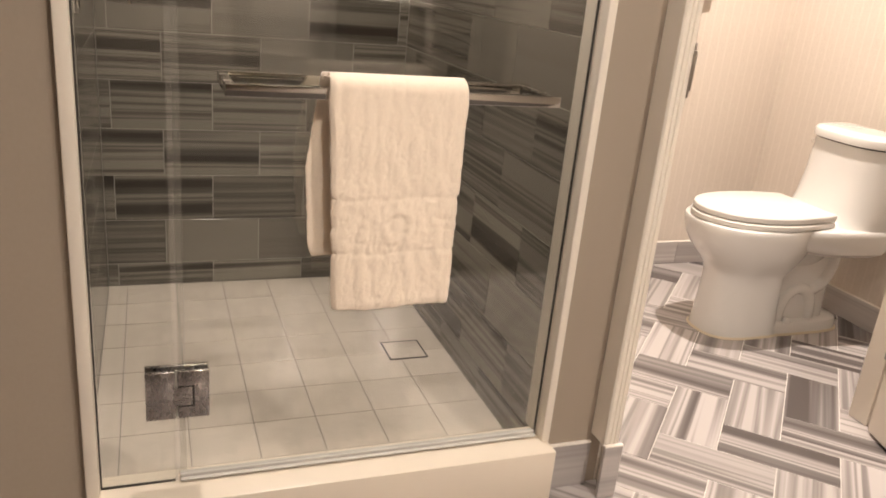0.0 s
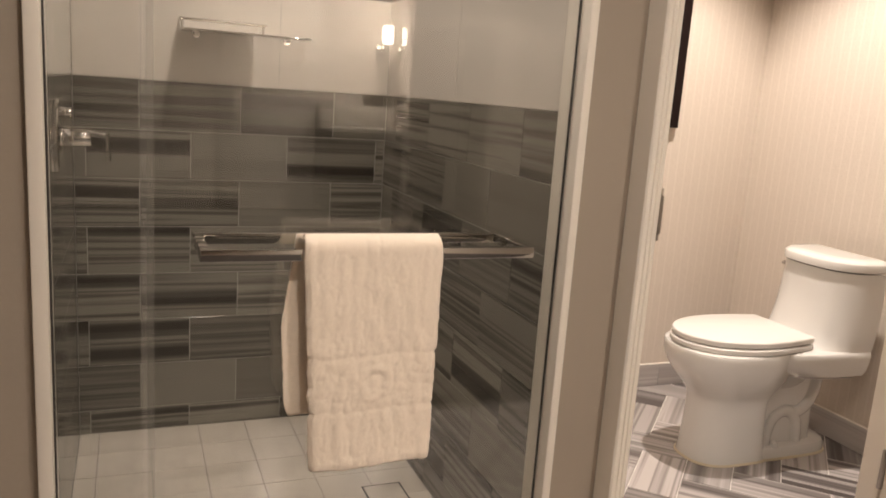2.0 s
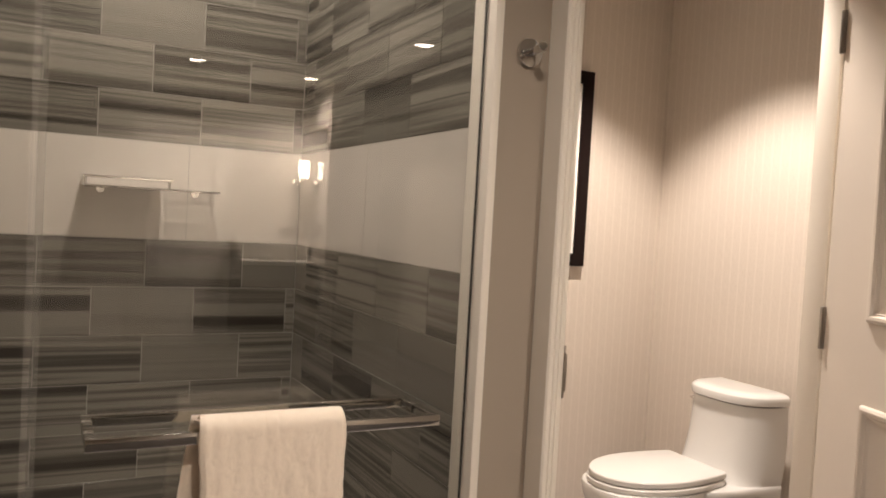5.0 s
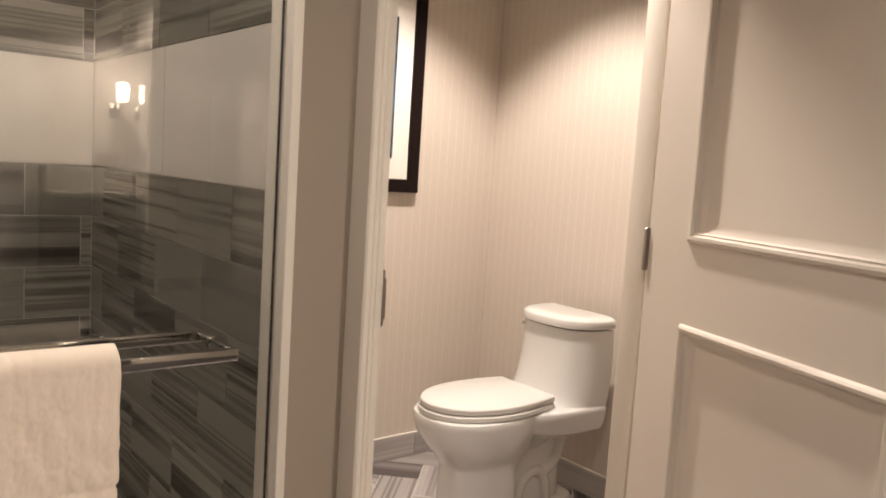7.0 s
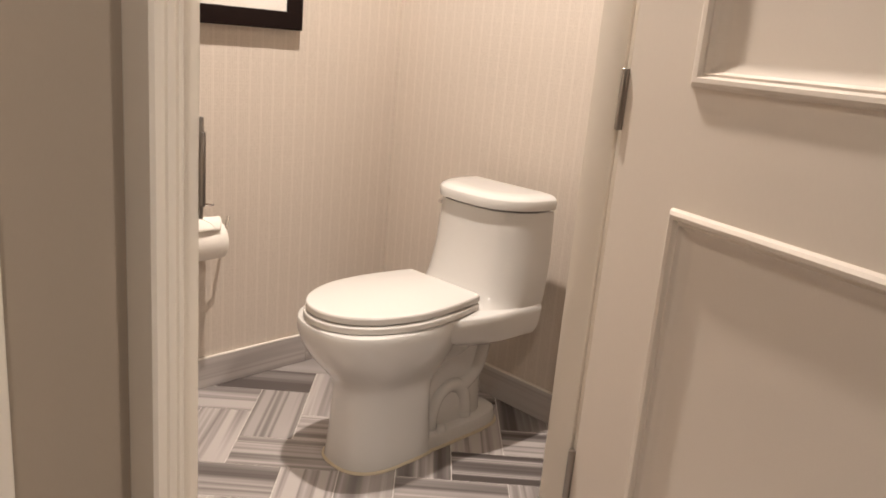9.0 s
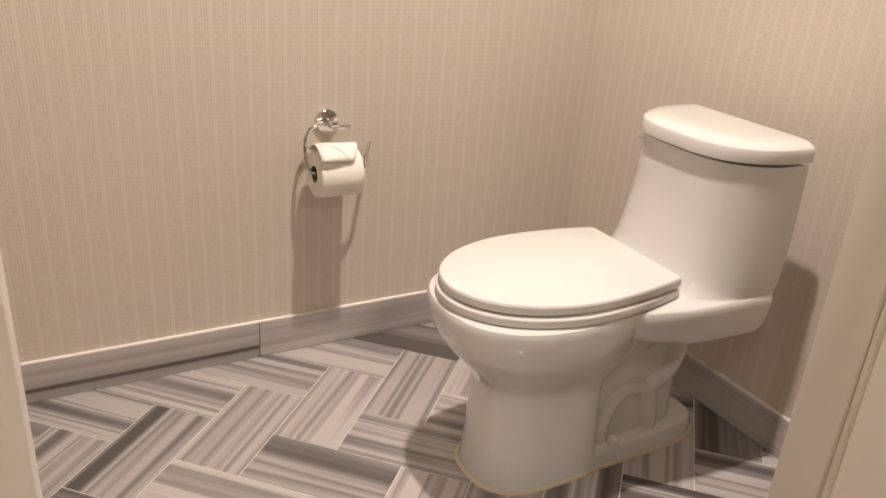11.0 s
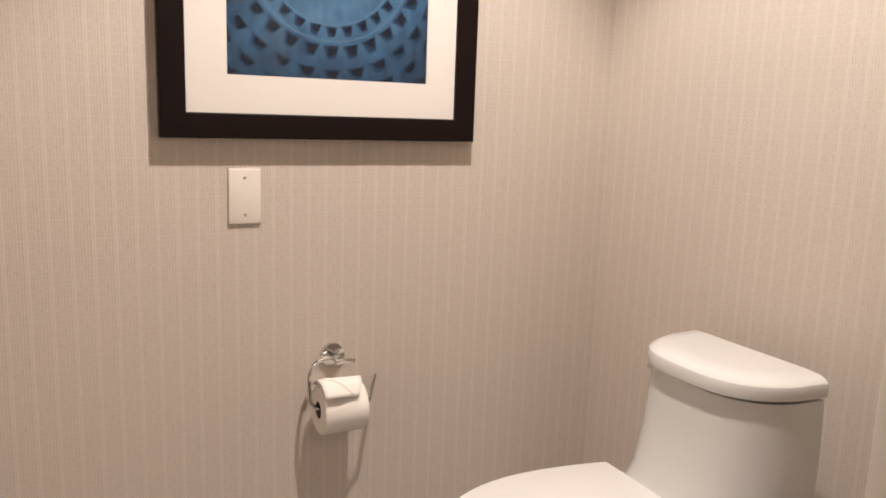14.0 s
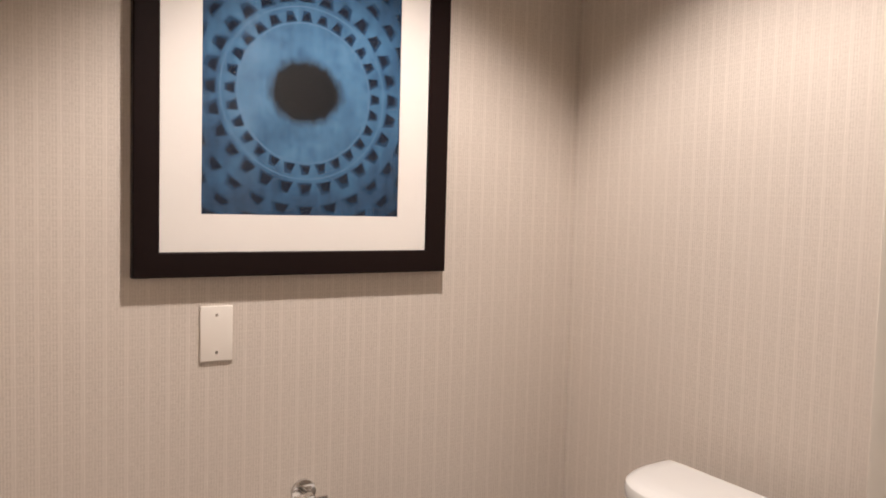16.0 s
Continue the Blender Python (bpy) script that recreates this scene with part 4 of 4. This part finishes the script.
# ---- blank wall plate ----
plate = thing("wall_plate", "ivory blank wall plate with two screws on the papered wall", "wall plate")
part("cover", box(0.876, 0.947, TP - 0.0065, TP - 0.0003, 0.941, 1.063, 0.003, 3), PLATE, plate)
for z in (0.961, 1.043):
    part("screw", cylinder((0.9115, TP - 0.0065, z), (0.9115, TP - 0.0075, z), 0.0032, seg=14), CHROME, plate)


# ---- framed print ----
def picture():
    p = thing("framed_print", "blue coffered-dome print with ivory mat in a dark brown frame", "picture")
    x0, x1, z0, z1, w = 0.735, 1.469, 1.129, 1.945, 0.053
    y0, y1 = TP - 0.032, TP - 0.002
    frame_bm = bmesh.new()
    prof = [(0.0, y1), (0.0, y0 + 0.003), (0.003, y0), (0.030, y0 + 0.001), (0.040, y0 + 0.003), (w - 0.003, y0 + 0.004), (w, y0 + 0.007), (w, y1)]
    rings = [[(x0 + o, y, z0 + o), (x1 - o, y, z0 + o), (x1 - o, y, z1 - o), (x0 + o, y, z1 - o)] for o, y in prof]
    vs = [[frame_bm.verts.new(q) for q in r] for r in rings]
    for a, b in zip(vs, vs[1:] + vs[:1]):
        for k in range(4):
            frame_bm.faces.new((a[k], a[(k + 1) % 4], b[(k + 1) % 4], b[k]))
    bmesh.ops.recalc_face_normals(frame_bm, faces=frame_bm.faces[:])
    part("frame", frame_bm, FRAME_WOOD, p, "dark espresso wood frame")
    ya = TP - 0.019
    ax0, ax1, az0, az1 = 0.874, 1.340, 1.263, 1.811
    matb = bmesh.new()
    for a, b, c, d in ((x0 + w - 0.002, ax0, z0 + w - 0.002, z1 - w + 0.002), (ax1, x1 - w + 0.002, z0 + w - 0.002, z1 - w + 0.002), (ax0, ax1, z0 + w - 0.002, az0), (ax0, ax1, az1, z1 - w + 0.002)):
        box(a, b, ya, ya + 0.003, c, d, bm=matb)
    part("mat", matb, MAT_BOARD, p, "ivory mat board", False)
    sheet = part("print", box(ax0 - 0.004, ax1 + 0.004, ya + 0.0032, ya + 0.005, az0 - 0.004, az1 + 0.004), PRINT, p, "blue print of a coffered dome", False)
    cx, cz, yi = 1.104, 1.537, ya + 0.0029
    inside = lambda q: ax0 + 0.002 < q[0] < ax1 - 0.002 and az0 + 0.002 < q[2] < az1 - 0.002

    def at(r, a):
        return (cx + r * math.sin(a), yi, cz + r * math.cos(a))
    # pale ribs between the rings
    for r in (0.1545, 0.1905):
        runs, run = [], []
        for k in range(113):
            a, b = 2 * math.pi * k / 112, 2 * math.pi * (k + 1) / 112
            q = [at(r, a), at(r, b), at(r + 0.003, b), at(r + 0.003, a)]
            if k < 112 and all(map(inside, q)):
                run.append(q)
            elif run:
                runs.append(run)
                run = []
        for run in runs:
            ring = bmesh.new()
            for q in run:
                ring.faces.new([ring.verts.new((v[0], yi + 0.0001, v[2])) for v in q])
            bmesh.ops.remove_doubles(ring, verts=ring.verts[:], dist=1e-6)
            part("rib", ring, PALE_BLUE, sheet, smooth=False)
    random.seed(9)
    clamp = lambda v: (min(max(v[0], ax0 + 0.001), ax1 - 0.001), min(max(v[2], az0 + 0.001), az1 - 0.001))

    def patch(name, quad, y, material):
        corners = [clamp(v) for v in quad]
        area = 0.5 * abs(sum(p[0] * q[1] - q[0] * p[1] for p, q in zip(corners, corners[1:] + corners[:1])))
        if area > 4e-5:
            part(name, ([(px, y, pz) for px, pz in corners], [(0, 1, 2, 3)]), material, sheet, smooth=False)

    for r0, r1, fill in ((0.160, 0.183, 0.74), (0.202, 0.230, 0.80), (0.253, 0.277, 0.78), (0.299, 0.321, 0.76), (0.342, 0.362, 0.72)):
        for k in range(28):
            a = 2 * math.pi * k / 28
            h = math.pi / 28 * fill
            j = lambda: random.uniform(-0.002, 0.002)
            mid = r0 + (r1 - r0) * 0.42
            patch("coffer", [at(r0 + j(), a - h * 1.02), at(r0 + j(), a + h * 1.02), at(r1 + j(), a + h * 0.50), at(r1 + j(), a - h * 0.50)], yi - 0.0002, INK_BLUE)
            # the deep side of each coffer
            patch("coffer_shade", [at(r0 + 0.003 + j(), a - h * 0.86), at(r0 + 0.003, a + h * (0.55 + 12 * j())), at(mid + (r1 - mid) * random.uniform(0.3, 0.8), a + h * 0.28), at(mid + (r1 - mid) * random.uniform(0.3, 0.9), a - h * 0.50)], yi - 0.0004, INK)
    pane = part("pane", box(x0 + w - 0.001, x1 - w + 0.001, ya - 0.006, ya - 0.004, z0 + w - 0.001, z1 - w + 0.001), PICTURE_GLASS, p, smooth=False)
    pane.visible_shadow = False


picture()


# ---- downlights ----
def downlight(x, y, label, lens):
    d = thing("downlight", label, "downlight", "ceiling downlights")
    rim = [(0.086, 0.0), (0.084, -0.004), (0.069, -0.006), (0.0665, 0.0)]
    part("rim", loft([[(x + r * math.cos(k * math.pi / 20), y + r * math.sin(k * math.pi / 20), CEIL + h) for k in range(40)] for r, h in rim], cap=False), TRIM, d)
    part("lens", cylinder((x, y, CEIL - 0.003), (x, y, CEIL - 0.0005), 0.066, seg=32), lens, d, "glowing warm lens")


for x, y in (WC_LAMP, SHOWER_LAMP):
    downlight(x, y, "round recessed ceiling downlight with a warm lens", LENS)
for x, y, _ in MAIN_LAMPS:
    downlight(x, y, "round recessed ceiling downlight with a bright warm lens", BARE_LENS)


# ---- vanity wall behind the walker, seen in the glass ----
def vanity():
    v = thing("vanity", "dark wooden vanity cabinet under a pale stone counter", "vanity")
    x0, x1, y0, y1 = 1.05, 1.738, -6.095, -5.52
    part("body", box(x0, x1, y0, y1 - 0.03, 0.08, 0.80, 0.002), CABINET, v)
    for k in range(2):
        a = x0 + 0.02 + k * (x1 - x0 - 0.04) / 2
        dr = part("cabinet_door", box(a + 0.004, a + (x1 - x0 - 0.04) / 2 - 0.004, y1 - 0.0295, y1 - 0.012, 0.11, 0.78, 0.003), CABINET, v)
        part("handle", box(a + 0.03, a + 0.05, y1 - 0.0115, y1 + 0.008, 0.42, 0.56, 0.003), CHROME, dr)
    top = thing("vanity_counter", "pale polished stone counter on the vanity", "counter")
    part("slab", box(x0 - 0.01, x1 + 0.002, y0, y1 + 0.01, 0.801, 0.84, 0.004), COUNTER, top)
    part("ledge", box(x0 - 0.01, x1 + 0.002, y0, -5.83, 0.8403, 1.035, 0.003), COUNTER, top, "raised pale stone ledge behind the basin")
    dish = thing("soap_dish", "small white soap dish on the vanity counter", "soap dish")
    part("bowl", loft([[(1.28 + r * math.cos(k * math.pi / 14), -5.66 + r * math.sin(k * math.pi / 14), 0.8403 + h) for k in range(28)] for r, h in ((0.034, 0.0), (0.048, 0.016), (0.052, 0.034), (0.044, 0.046), (0.020, 0.052))]), LINEN, dish)
    tissues = thing("tissue_box", "white square tissue box on the stone ledge", "tissue box")
    part("body", box(1.305, 1.440, -6.02, -5.89, 1.0353, 1.142, 0.004), LINEN, tissues)
    part("tissue", loft([[(1.372 + (0.028 - 0.020 * f) * math.cos(k * math.pi / 8) + 0.012 * f, -5.955 + (0.016 - 0.010 * f) * math.sin(k * math.pi / 8), 1.1422 + 0.055 * f) for k in range(16)] for f in (0.0, 0.35, 0.7, 1.0)]), TISSUE, tissues)
    caddy = thing("amenity_tray", "dark wooden amenity box with a chrome rail on the stone ledge", "box")
    part("body", box(1.470, 1.650, -6.02, -5.90, 1.0353, 1.150, 0.003), CABINET, caddy)
    part("rail", box(1.585, 1.655, -5.899, -5.888, 1.150, 1.162, 0.002), CHROME, caddy, "polished chrome rail")
    tap = thing("tap", "polished chrome tap rising from the stone ledge", "tap")
    part("spout", tube([(1.700, -5.90, 1.0353), (1.700, -5.90, 1.20), (1.694, -5.885, 1.265), (1.676, -5.85, 1.275), (1.672, -5.835, 1.235)], 0.012, 14, 6), CHROME, tap)
    part("base", cylinder((1.700, -5.90, 1.0353), (1.700, -5.90, 1.052), 0.026, 0.022, 24, 0.002), CHROME, tap)
    part("handle", cylinder((1.712, -5.90, 1.12), (1.735, -5.90, 1.150), 0.008, 0.007, 14, 0.001), CHROME, tap)
    jar = thing("toiletry_bottle", "small amber toiletry bottle on the stone ledge", "bottle")
    part("body", cylinder((1.712, -5.97, 1.0353), (1.712, -5.97, 1.110), 0.026, 0.024, 24, 0.005), BOTTLE, jar)
    part("cap", cylinder((1.712, -5.97, 1.1102), (1.712, -5.97, 1.135), 0.013, seg=18, bevel=0.002), CHROME, jar)
    s = thing("wall_sconce", "lit cylindrical glass wall sconce on a chrome arm", "wall lamp")
    part("back_plate", box(1.602, 1.702, -6.0995, -6.085, 1.48, 1.62, 0.004), CHROME, s)
    part("arm", tube([(1.652, -6.085, 1.55), (1.652, -5.95, 1.54), (1.652, -5.86, 1.56), (1.652, -5.86, 1.6245)], 0.009, 12, 6), CHROME, s)
    part("shade", cylinder((1.652, -5.86, 1.625), (1.652, -5.86, 1.79), 0.052, 0.052, 32, 0.006), SHADE, s, "glowing opal glass shade")


vanity()
structure("wall_vanity_side", box(1.760, 1.860, -6.0995, -5.44, 0, CEIL), PAPER, "pale return wall at the end of the vanity", "wall")
side_mirror = thing("mirror", "frameless wall mirror on the return wall above the vanity counter", "mirror")
part("glass", box(1.7515, 1.7597, -6.06, -5.46, 1.045, 2.1, 0.001), MIRROR, side_mirror)
structure("trim_casing_back", box(0.985, 1.035, -6.0995, -6.07, 0.0, 2.12, 0.004), TRIM, "cream painted casing beside the vanity", "trim", True)
entry = thing("door_2", "closed cream panelled door in the far wall", "door", "", "structure")
part("leaf", box(0.15, 0.984, -6.0995, -6.075, 0.01, 2.08, 0.002), DOOR_PAINT, entry)
for z0, z1 in ((0.25, 1.15), (1.33, 1.90)):
    panel = bmesh.new()
    for a, b, c, d in ((0.27, 0.30, z0, z1), (0.85, 0.88, z0, z1), (0.3005, 0.8495, z0, z0 + 0.03), (0.3005, 0.8495, z1 - 0.03, z1)):
        box(a, b, -6.0745, -6.060, c, d, 0.004, bm=panel)
    part("moulding", panel, DOOR_PAINT, entry)

# ---- tiles, last ----
tiled_wall(wall_shower_back, SH_L, SH_R, facing(BACK), BAND, -0.281, Matrix())
tiled_wall(wall_shower_right, 0.113, BACK, facing_left(SH_R), BAND, 0.613, Matrix())
tiled_wall(wall_shower_left, 0.113, BACK, facing_right(SH_L), BAND, 0.613, Matrix())
PAN_PITCH = 0.1535
for i in range(-4, 4):
    for j in range(0, 9):
        a, c = -0.252 + i * PAN_PITCH, 0.108 + j * PAN_PITCH
        a, b, c, d = max(a, SH_L), min(a + PAN_PITCH, SH_R), max(c, 0.113), min(c + PAN_PITCH, BACK)
        if b - a > 0.005 and d - c > 0.005:
            lay(pan, pose((a + b) / 2, (c + d) / 2, PAN), b - a, d - c, 0.006, PAN_STONE)
herringbone(1.222, 0.1435)
